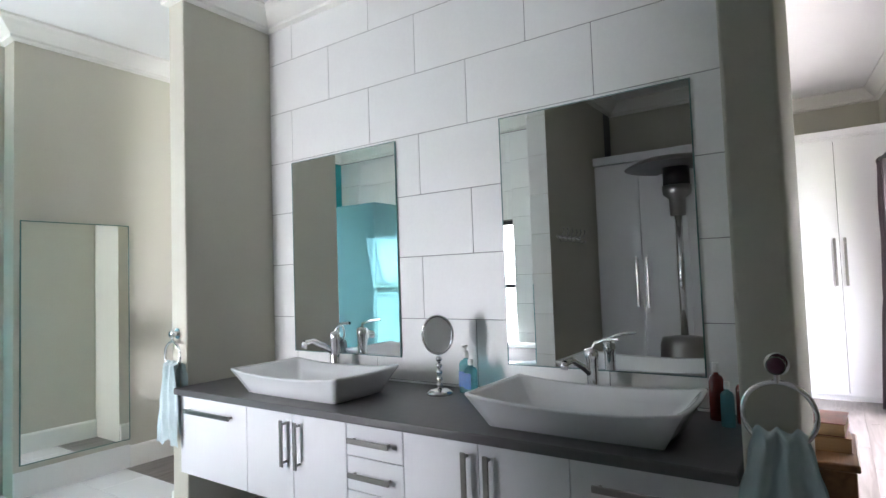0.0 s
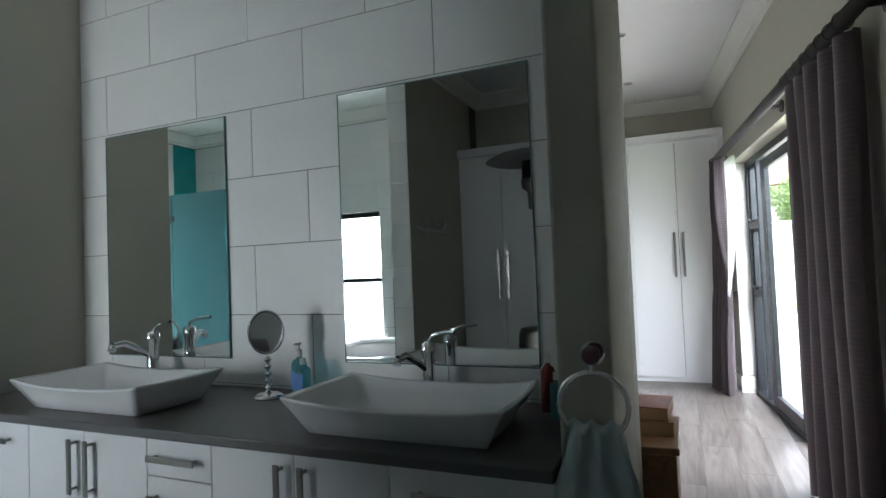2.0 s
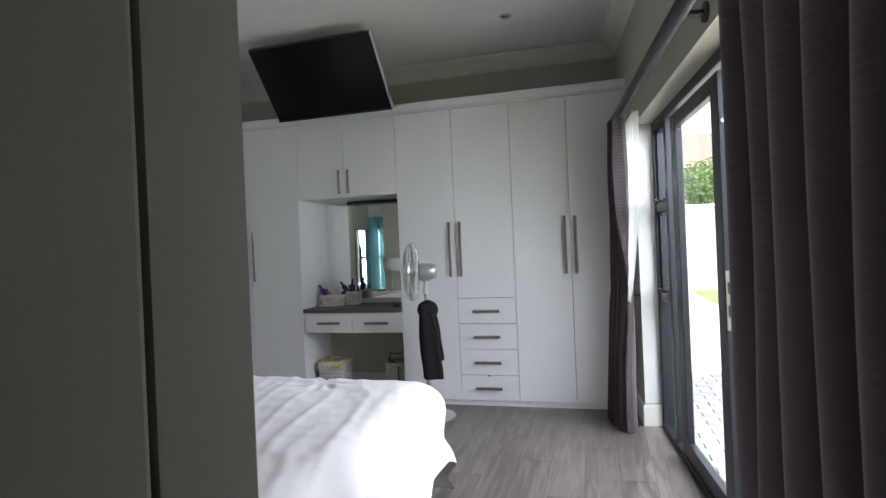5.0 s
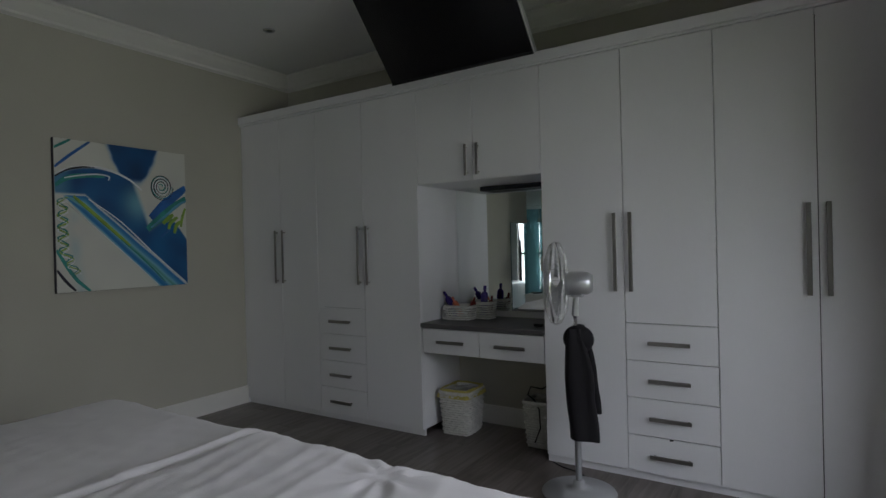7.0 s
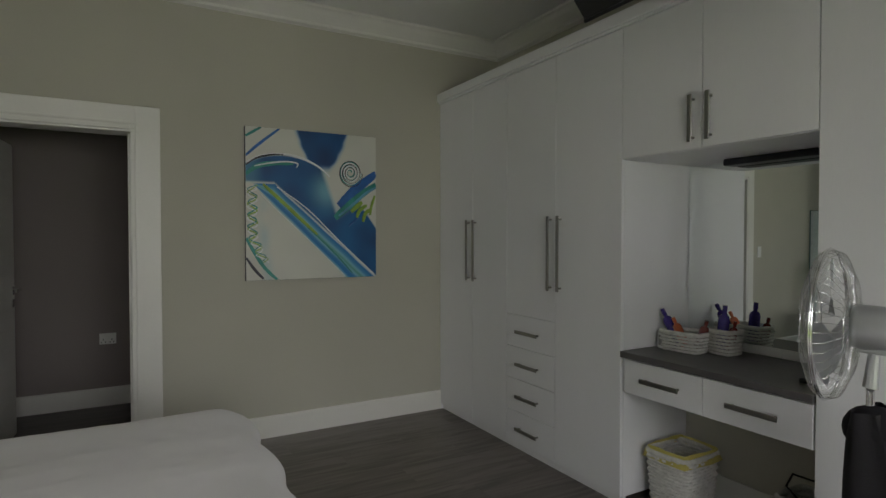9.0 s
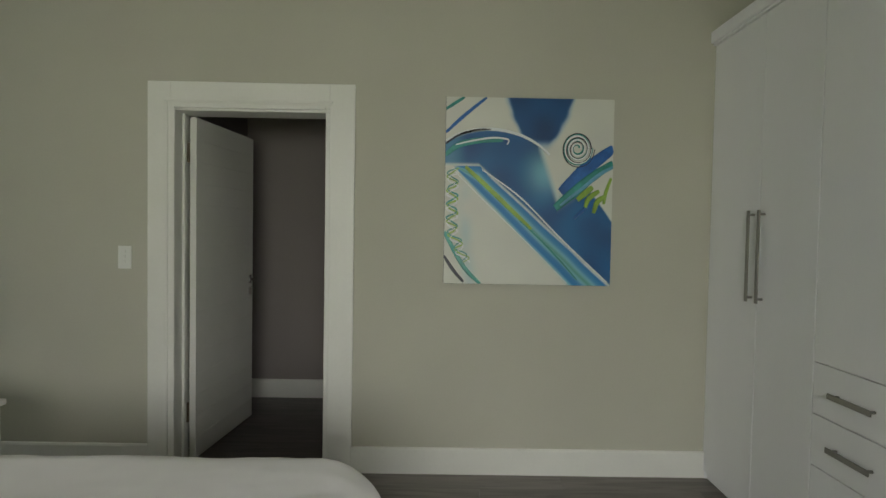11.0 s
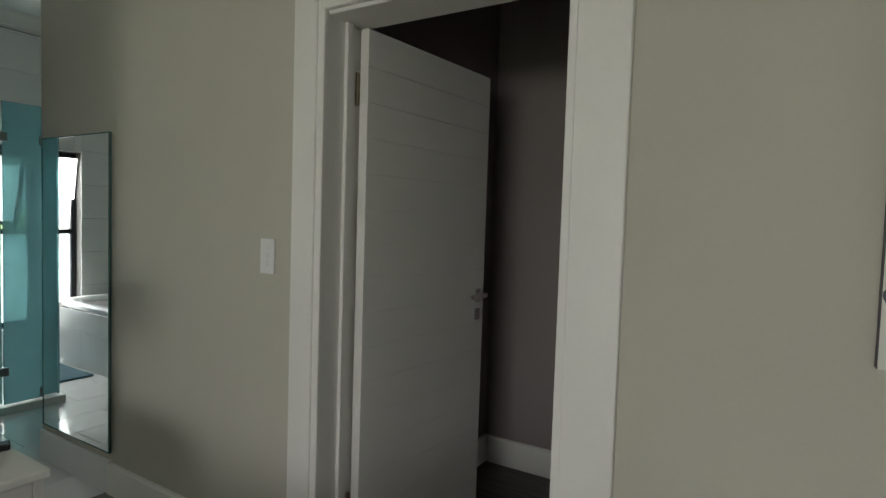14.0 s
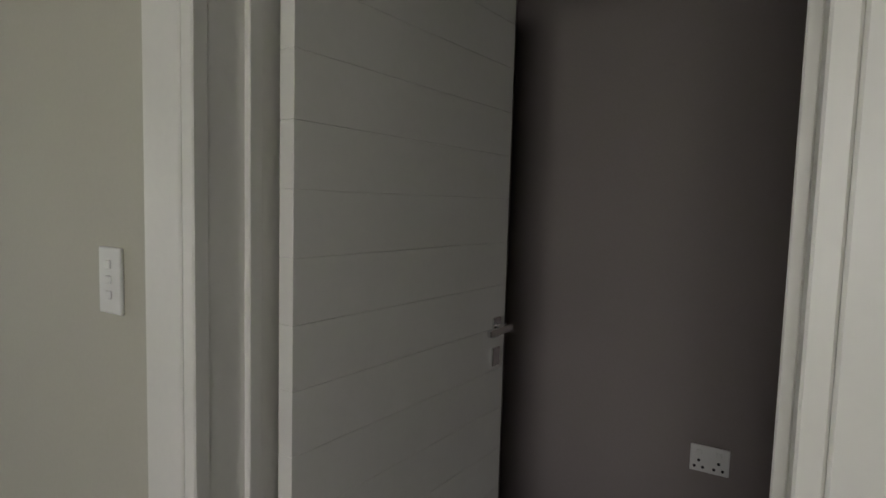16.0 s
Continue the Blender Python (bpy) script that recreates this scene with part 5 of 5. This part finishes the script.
for x, y, r, h, m, tilt in ((2.06, 4.42, 0.026, 0.21, PURPLE, -34), (2.10, 4.41, 0.022, 0.16, ORANGE, -30), (2.15, 4.44, 0.022, 0.15, REDB, 18), (2.22, 4.52, 0.027, 0.22, PURPLE, 5), (2.27, 4.51, 0.02, 0.15, REDB, 12)):
    b = bottle("hair_product_bottle", "hair product bottle leaning in a wicker tray", (x, y, 0.83), r, h, m, m, False, "hair product bottles")
    b.matrix_world = pose(x, y, 0.835, 0, tilt, 0)
pf = thing("picture_card", "small white picture card on the dressing table", "picture", (1.985, 4.36, 0.812), "", -18)
cube("card", (-0.035, 0, 0), (0.035, 0.012, 0.085), PLASTIC, pf, 0.003)
cube("picture", (-0.022, -0.001, 0.015), (0.022, 0.0005, 0.07), STEEL, pf)
sm = thing("hair_clip", "small dark clip on the dressing table", "clip", (2.76, 4.28, 0.812))
cube("clip_body", (-0.03, -0.015, 0), (0.03, 0.015, 0.02), BLACK, sm, 0.006, "", 2)


# ---- ceiling lights ----
def downlight(x, y):
    t = thing("downlight", "small round recessed ceiling downlight, off", "ceiling light", (x, y, H), "downlights")
    part("ring", lathe(B(), [(0.028, -0.001), (0.045, -0.001), (0.045, -0.006), (0.03, -0.009), (0.028, -0.004)], (0, 0, 0), 24), SILVER, t, "", True)
    part("lens", tube(B(), (0, 0, -0.004), (0, 0, -0.001), 0.027, None, 20), STEEL, t)


for x, y in ((3.95, 2.5), (3.9, 3.8), (0.85, 3.76), (0.85, 2.2), (2.4, 2.2), (2.6, -1.2), (0.9, -1.9), (0.0, -2.6), (3.4, -1.6)):
    downlight(x, y)

# ---- bathroom behind ----
bath = thing("bathtub", "white built-in bathtub with tiled surround", "bathtub")
bm = box(B(), (1.02, -3.29, 0), (2.22, -1.87, 0.50))
part("surround", bm, GROUT, bath)
def tub(sx, sy, z, c=(1.62, -2.575)):
    return [(c[0] + sx * math.copysign(abs(math.cos(a)) ** 0.45, math.cos(a)), c[1] + sy * math.copysign(abs(math.sin(a)) ** 0.45, math.sin(a)), z) for a in [k * math.tau / 48 for k in range(48)]]
bm = B()
rings = [[bm.verts.new(p) for p in tub(*q)] for q in ((0.59, 0.70, 0.50), (0.595, 0.705, 0.53), (0.585, 0.695, 0.545), (0.53, 0.64, 0.55), (0.495, 0.60, 0.545), (0.46, 0.57, 0.50), (0.39, 0.48, 0.20), (0.32, 0.40, 0.14), (0.1, 0.1, 0.13))]
for A, Bq in zip(rings, rings[1:]):
    for k in range(48):
        bm.faces.new((A[k], A[(k + 1) % 48], Bq[(k + 1) % 48], Bq[k]))
bm.faces.new(rings[-1])
part("tub", bm, ACRYL, bath, "white acrylic tub", True)
rail = thing("towel_rail", "chrome towel rail on the tiled wall", "towel rail", (2.22, -2.75, 1.42))
bm = tube(B(), (-0.06, -0.35, 0), (-0.06, 0.45, 0), 0.009)
for y in (-0.33, 0.43):
    tube(bm, (0, y, 0), (-0.065, y, 0), 0.014)
part("bar", bm, CHROME, rail)
bt = thing("bath_towel", "sage green bath towel on the rail", "towel", (2.22, -2.75, 1.42))
bm = sheet(B(), lambda u, v: (-0.075 + 0.006 * math.sin(u * 20), -0.25 + 0.55 * u, 0.01 - 0.75 * v), 40, 20)
sheet(bm, lambda u, v: (-0.045 + 0.006 * math.sin(u * 20), -0.25 + 0.55 * u, 0.01 - 0.6 * v), 40, 20)
part("cloth", bm, TOWELG, bt, "", True)
basket((2.09, -3.17, 0.55), 0.2, 0.16, 0.1, "white wicker basket at the bath corner")
bmx = thing("bath_mat", "blue bath mat on white floor tiles", "bath mat", (0.72, -2.75, 0))
cube("mat", (-0.25, -0.4, 0.0), (0.25, 0.4, 0.018), MAT_B, bmx, 0.008, "", 2)


def window(name, x0, x1, z0, z1, mid, y=-3.42):
    t = tagged(new(name), "anthracite window with frosted panes, top sash ajar", "window", "", "structure")
    for a, b in (((x0, z0), (x0 + 0.045, z1)), ((x1 - 0.045, z0), (x1, z1))):
        cube("frame", (a[0], y - 0.03, a[1]), (b[0], y + 0.03, b[1]), ALU, t, 0.003)
    for z in (z0, mid - 0.02, z1 - 0.045):
        cube("frame", (x0 + 0.045, y - 0.03, z), (x1 - 0.045, y + 0.03, z + 0.045), ALU, t, 0.003)
    p = cube("pane", (x0 + 0.045, y - 0.004, z0 + 0.045), (x1 - 0.045, y + 0.002, mid - 0.02), FROST, t)
    p.visible_shadow = False
    w, h = (x1 - x0) / 2 - 0.05, z1 - mid - 0.075
    sash = cube("sash", (-w, -0.02, -0.035), (w, 0.015, 0.0), ALU, t, 0.003, "window sash pushed ajar")
    for a, b in (((-w, -0.02, -h), (-w + 0.035, 0.015, -0.035)), ((w - 0.035, -0.02, -h), (w, 0.015, -0.035)), ((-w + 0.035, -0.02, -h), (w - 0.035, 0.015, -h + 0.035))):
        cube("sash_bar", a, b, ALU, sash, 0.003)
    p = cube("pane", (-w + 0.035, -0.006, -h + 0.035), (w - 0.035, 0.0, -0.035), FROST, sash)
    p.visible_shadow = False
    sash.matrix_basis = pose((x0 + x1) / 2, y, z1 - 0.048, -17, 0, 0)
    cube("sill", (x0, y + 0.03, z0 - 0.02), (x1, y + 0.14, z0), TILE, t, 0.003)
    return t


window("window_1", 0.62, 1.32, 0.30, 1.90, 1.15)
window("window_2", -0.95, -0.25, 0.30, 1.90, 1.15)
sh = thing("shower_enclosure", "frameless green-tinted shower glass with steel hinges", "shower")
cube("fixed_panel", (-1.31, -1.905, 0.06), (-0.16, -1.895, 2.05), TINT, sh)
cube("door_panel", (-0.15, -1.905, 0.07), (0.5, -1.895, 2.05), TINT, sh)
cube("return_panel", (0.505, -3.29, 0.06), (0.515, -1.895, 2.05), TINT, sh)
cube("kerb", (-1.31, -1.94, 0.0), (0.54, -1.86, 0.05), TILE, sh, 0.003)
cube("kerb", (0.48, -3.29, 0.0), (0.54, -1.94, 0.05), TILE, sh, 0.003)
for x, z in ((-0.155, 0.28), (-0.155, 1.82), (-0.4, 1.82), (-0.4, 0.1)):
    cube("clamp", (x - 0.03, -1.92, z - 0.03), (x + 0.03, -1.88, z + 0.03), STEEL, sh, 0.004)
sr = thing("wall_shower", "chrome shower head on a wall arm", "shower head", (-0.9, -3.3, 2.05))
bm = pipe(B(), [(0, 0, 0), (0, 0.2, 0.03), (0, 0.33, 0.0)], 0.01, 8)
tube(bm, (0, 0.33, 0.0), (0, 0.34, -0.03), 0.03, 0.06)
part("arm", bm, CHROME, sr)
hk = thing("hook_rail", "row of chrome double coat hooks on the grey wall", "hooks", (2.39, -2.25, 1.58))
cube("rail", (0, -0.26, -0.012), (0.006, 0.26, 0.012), CHROME, hk, 0.002)
for k in range(6):
    y = -0.235 + k * 0.094
    bm = pipe(B(), [(0.004, y, 0.0), (0.04, y, 0.01), (0.06, y, 0.045), (0.055, y, 0.06)], 0.005, 6)
    pipe(bm, [(0.004, y, -0.005), (0.03, y, -0.045), (0.05, y, -0.035)], 0.005, 6)
    ball(bm, (0.055, y, 0.065), 0.009, 8), ball(bm, (0.052, y, -0.033), 0.009, 8)
    part("hook", bm, CHROME, hk, "", True)


def cupboard(x0, x1):
    t = thing("cupboard", "tall white cupboard in the dressing area", "cupboard", (0, 0, 0), "dressing cupboards")
    cube("body", (x0, -3.515, 0.0), (x1, -2.97, 2.28), CAB, t)
    m = (x0 + x1) / 2
    for a, b, c in ((x0, m, m - 0.045), (m, x1, m + 0.045)):
        d = cube("door", (a + 0.002, -2.969, 0.06), (b - 0.002, -2.95, 2.275), CAB, t, 0.0015)
        bm = box(B(), (c - 0.011, -2.92, 0.95), (c + 0.011, -2.912, 1.40), 0.002)
        for z in (0.97, 1.38):
            tube(bm, (c, -2.918, z), (c, -2.95, z), 0.006, None, 8)
        part("handle", bm, STEEL, d, "brushed steel bar handle")
    return t


cupboard(2.395, 3.21)
cupboard(3.21, 4.02)
cupboard(4.02, 4.835)
setting("cupboard_cornice_trim", box(B(), (2.393, -3.515, 2.283), (4.836, -2.92, 2.36), 0.004), CAB, "white board capping the cupboards", "trim")
ph = thing("patio_heater", "tall steel gas patio heater with round reflector", "patio heater", (3.2, -2.62, 0))
part("base", lathe(B(), [(0, 0), (0.225, 0), (0.225, 0.06), (0.21, 0.07), (0.19, 0.66), (0.17, 0.72), (0.04, 0.74), (0, 0.74)], (0, 0, 0), 30), STEEL, ph, "", True)
part("post", tube(B(), (0, 0, 0.73), (0, 0, 1.75), 0.03, None, 18), CHROME, ph, "", True)
part("burner", lathe(B(), [(0, 1.72), (0.06, 1.72), (0.065, 1.86), (0.11, 1.90), (0.115, 1.97), (0, 1.97)], (0, 0, 0), 26), STEEL, ph, "", True)
part("burner_mesh", tube(B(), (0, 0, 1.97), (0, 0, 2.12), 0.105, None, 26), BLACK, ph, "", True)
part("reflector", lathe(B(), [(0, 2.22), (0.1, 2.215), (0.3, 2.18), (0.40, 2.13), (0.405, 2.125), (0.30, 2.165), (0.1, 2.2), (0, 2.205)], (0, 0, 0), 48), STEEL, ph, "", True)

# ---- outdoors ----
setting("ground", box(B(), (-300, -300, -0.32), (400, 400, -0.12)), GRASS, "green lawn", "lawn")
pave = setting("pavement", box(B(), (RX + 0.24, -6, -0.12), (6.7, 15.9, -0.075)), SAND, "grey brick paving beside the house", "paving")
fence = thing("boundary_wall", "pale plastered garden boundary wall", "garden wall")
cube("wall", (5.08, 16.0, -0.15), (30, 16.25, 2.1), FENCE, fence)
cube("coping", (5.0, 15.95, 2.1), (30, 16.3, 2.18), FENCE, fence, 0.01)
cube("wall", (13, -10, -0.15), (13.25, 16.0, 2.1), FENCE, fence)
house = thing("neighbour_house", "pale house with brown roof beyond the garden wall", "house", (9.5, 27, -0.12))
cube("wall", (-4, 0, 0), (6, 7, 4.6), HOUSEW, house)
part("roof", prism(B(), [(-0.6, 4.5), (3.5, 6.6), (7.6, 4.5)], 0, -4.6, 6.6), ROOF, house)
for x in (-2.6, 0.2, 3.2):
    wf = cube("window", (x, -0.04, 2.0), (x + 1.3, 0.02, 3.3), TRIM, house)
    cube("pane", (x + 0.08, -0.05, 2.08), (x + 1.22, -0.035, 3.22), BLACK, wf)


def tree(at, h, r, n, name, label, seed):
    rnd = random.Random(seed)
    t = thing(name, label, "tree" if name == "tree" else "shrub", at)
    bm = pipe(B(), [(0, 0, 0), (0.05, 0.02, h * 0.3), (-0.03, 0.05, h * 0.6), (0.02, 0.0, h * 0.85)], 0.04 + h * 0.012, 8)
    for k in range(7):
        a, z = rnd.uniform(0, math.tau), h * rnd.uniform(0.3, 0.7)
        tube(bm, (0, 0, z), (r * 0.7 * math.cos(a), r * 0.7 * math.sin(a), z + h * 0.2), 0.03, 0.01, 6)
    part("trunk", bm, BARK, t)
    verts, faces = [], []
    cl = [(Vector((rnd.gauss(0, 0.4) * r, rnd.gauss(0, 0.4) * r, h * rnd.uniform(0.35, 1.0))), r * rnd.uniform(0.2, 0.42)) for _ in range(26)]
    for i in range(n):
        c, cr = cl[rnd.randrange(len(cl))]
        d = Vector((rnd.gauss(0, 1), rnd.gauss(0, 1), rnd.gauss(0, 1))).normalized() * cr * rnd.uniform(0.55, 1.05)
        q = Euler((rnd.uniform(0, 6), rnd.uniform(0, 6), rnd.uniform(0, 6))).to_matrix()
        s = 0.05 + 0.012 * h
        b0 = len(verts)
        for p in ((-0.5, 0, 0), (0, -0.35, 0.1), (0.5, 0, 0), (0, 0.35, 0.1)):
            verts.append(c + d + q @ (Vector(p) * s))
        faces.append((b0, b0 + 1, b0 + 2, b0 + 3))
    me = bpy.data.meshes.new("crown")
    me.from_pydata(verts, [], faces)
    me.materials.append(LEAF)
    tagged(new("crown", me), "dense green leaves", "", "", "stuff").parent = t


tree((8.3, 18.5, -0.12), 3.5, 1.4, 9000, "tree", "leafy green tree behind the garden wall", 3)
tree((8.0, 14.2, -0.12), 0.75, 0.30, 900, "shrub", "small green shrub on the lawn beside the garden wall", 5)
tree((11.5, 20.0, -0.12), 5.0, 2.0, 9000, "tree", "leafy green tree behind the garden wall", 8)

# ---- pieces: wall tiles, floor tiles, planks, pavers ----
SHARED = {}


def piece(name, parent, size, at, material, bevel=0.0015):
    key = (name, tuple(round(s, 3) for s in size), material.name)
    if key not in SHARED:
        SHARED[key] = mesh_of(name, box(B(), [-s / 2 for s in size], [s / 2 for s in size], bevel), material)
    ob = new(name, SHARED[key])
    ob.parent = parent
    ob.location = at
    return ob


def clip_span(a, b, lo, hi):
    return max(a, lo), min(b, hi)


# vanity tile wall: courses 0.32 high, tiles 0.64 long, joints at 2.02, 1.70 ...
for r in range(-3, 7):
    z0, z1 = 1.07 + 0.3205 * (r - 1), 1.07 + 0.3205 * r
    a0, a1 = clip_span(z0 + 0.0015, z1 - 0.0015, 0.0, H - 0.13)
    if a1 - a0 < 0.03:
        continue
    off = {0: 2.80, 1: 2.49, 2: 2.80, 3: 2.49, 4: 2.79, 5: 2.48, 6: 2.80}.get(r, 2.49)
    x = off - 0.64 * 4
    while x < 3.995:
        b0, b1 = clip_span(x + 0.0015, x + 0.64 - 0.0015, 1.306, 3.994)
        if b1 - b0 > 0.03:
            piece("tile", part_wall, (b1 - b0, 0.010, a1 - a0), ((b0 + b1) / 2, -0.0065, (a0 + a1) / 2), TILE)
        x += 0.64
bm = box(B(), (1.306, -0.009, 0.0), (3.994, 0.003, H - 0.1))
part("grout_bed", bm, GROUT, part_wall)


def tile_wall(parent, axis, plane, out, lo, hi, z0, z1, material, skip=None, off=0.0):
    r = 0
    z = z0
    while z < z1 - 0.02:
        t = min(z + 0.32, z1)
        x = lo - (0.32 if r % 2 else 0.0) - off
        while x < hi:
            a, b = clip_span(x + 0.0015, x + 0.6385, lo, hi)
            if b - a > 0.02 and not (skip and skip(a, b, z, t)):
                c = [(a + b) / 2, plane + out * 0.005, (z + t) / 2] if axis == 0 else [plane + out * 0.005, (a + b) / 2, (z + t) / 2]
                s = (b - a, 0.010, t - z - 0.003) if axis == 0 else (0.010, b - a, t - z - 0.003)
                piece("tile", parent, s, c, material)
            x += 0.64
        z, r = t, r + 1


obj = bpy.data.objects
for lo, hi, z0, z1 in ((-1.32, -0.95, 0.0, 2.88), (-0.95, -0.25, 0.0, 0.30), (-0.95, -0.25, 1.90, 2.88), (-0.25, 0.62, 0.0, 2.88)):
    tile_wall(bath_back, 0, -3.3, 1, lo, hi, z0, z1, TILE)
tile_wall(bath_back, 0, -3.3, 1, 0.62, 1.32, 0.0, 0.30, TILE)
tile_wall(bath_back, 0, -3.3, 1, 0.62, 1.32, 1.90, 2.88, TILE)
tile_wall(bath_back, 0, -3.3, 1, 1.32, 2.23, 0.0, 2.88, TILE)
lw = obj["wall_bath_left"]
tile_wall(lw, 1, -1.32, 1, -3.3, -2.95, 0.0, 2.88, TEAL)
tile_wall(lw, 1, -1.32, 1, -2.95, -1.03, 0.0, 2.88, TILE)
nb = obj["wall_nib"]
tile_wall(nb, 1, 2.23, -1, -3.29, -1.87, 0.0, 0.56, TILE)
tile_wall(nb, 1, 2.23, -1, -3.29, -1.87, 0.56, 1.20, TEAL)
tile_wall(nb, 1, 2.23, -1, -3.29, -1.87, 1.20, 2.88, TILE)
tile_wall(nb, 0, -1.87, 1, 2.23, 2.39, 0.0, 2.88, TILE)
sur = bath
tile_wall(sur, 1, 1.02, -1, -3.29, -1.87, 0.0, 0.50, TILE)
tile_wall(sur, 0, -1.87, 1, 1.02, 2.22, 0.0, 0.50, TILE)
# bathroom floor tiles
y, r = -0.30, 0
while y > -3.55:
    x = -1.5 - (0.3 if r % 2 else 0)
    while x < wall_x(y, 0.2):
        a, b = clip_span(x + 0.0015, x + 0.5985, -1.32, wall_x(y, 0.2))
        c, d = max(y - 0.3 + 0.0015, -3.7), y - 0.0015
        if b - a > 0.02:
            piece("floor_tile", floor_b, (b - a, d - c, 0.008), ((a + b) / 2, (c + d) / 2, -0.004), FTILE, 0.001)
        x += 0.6
    y, r = y - 0.3, r + 1
# laminate planks
x, r = 0.0, 0
while x < wall_x(-0.3, 0.2):
    b = min(x + 0.19, wall_x(-0.3, 0.2))
    yy = -0.30 - (r * 0.47) % 1.2
    while yy < BACK:
        c, d = clip_span(yy, yy + 1.2, -0.30, min(BACK, 4.1 - (b - RX - 0.22) / math.tan(radians(5.3))))
        if d - c > 0.03:
            piece("plank", floor, (b - x - 0.0008, d - c - 0.0008, 0.008), ((x + b) / 2, (c + d) / 2, -0.004), PLANK, 0.0006)
        yy += 1.2
    x, r = x + 0.19, r + 1
# pavers in running bond, the nearest laid singly
far = B()
y, r = 0.0, 0
while y < 15.8:
    x = RX + 0.26 - (0.1 if r % 2 else 0)
    while x < 6.6:
        a, b = clip_span(x + 0.003, x + 0.197, RX + 0.245, 6.7)
        if b - a > 0.02:
            if y < 6.0 and x < 5.9:
                piece("paver", pave, (b - a, 0.094, 0.05), ((a + b) / 2, y + 0.05, -0.0625 + 0.004 * noise.noise(Vector((x * 5, y * 5, 0)))), PAVER, 0.004)
            else:
                box(far, (a, y + 0.003, -0.08), (b, y + 0.097, -0.04))
        x += 0.2
    y, r = y + 0.1, r + 1
tagged(part("paver_field", far, PAVER, pave), "", "", "", "stuff")
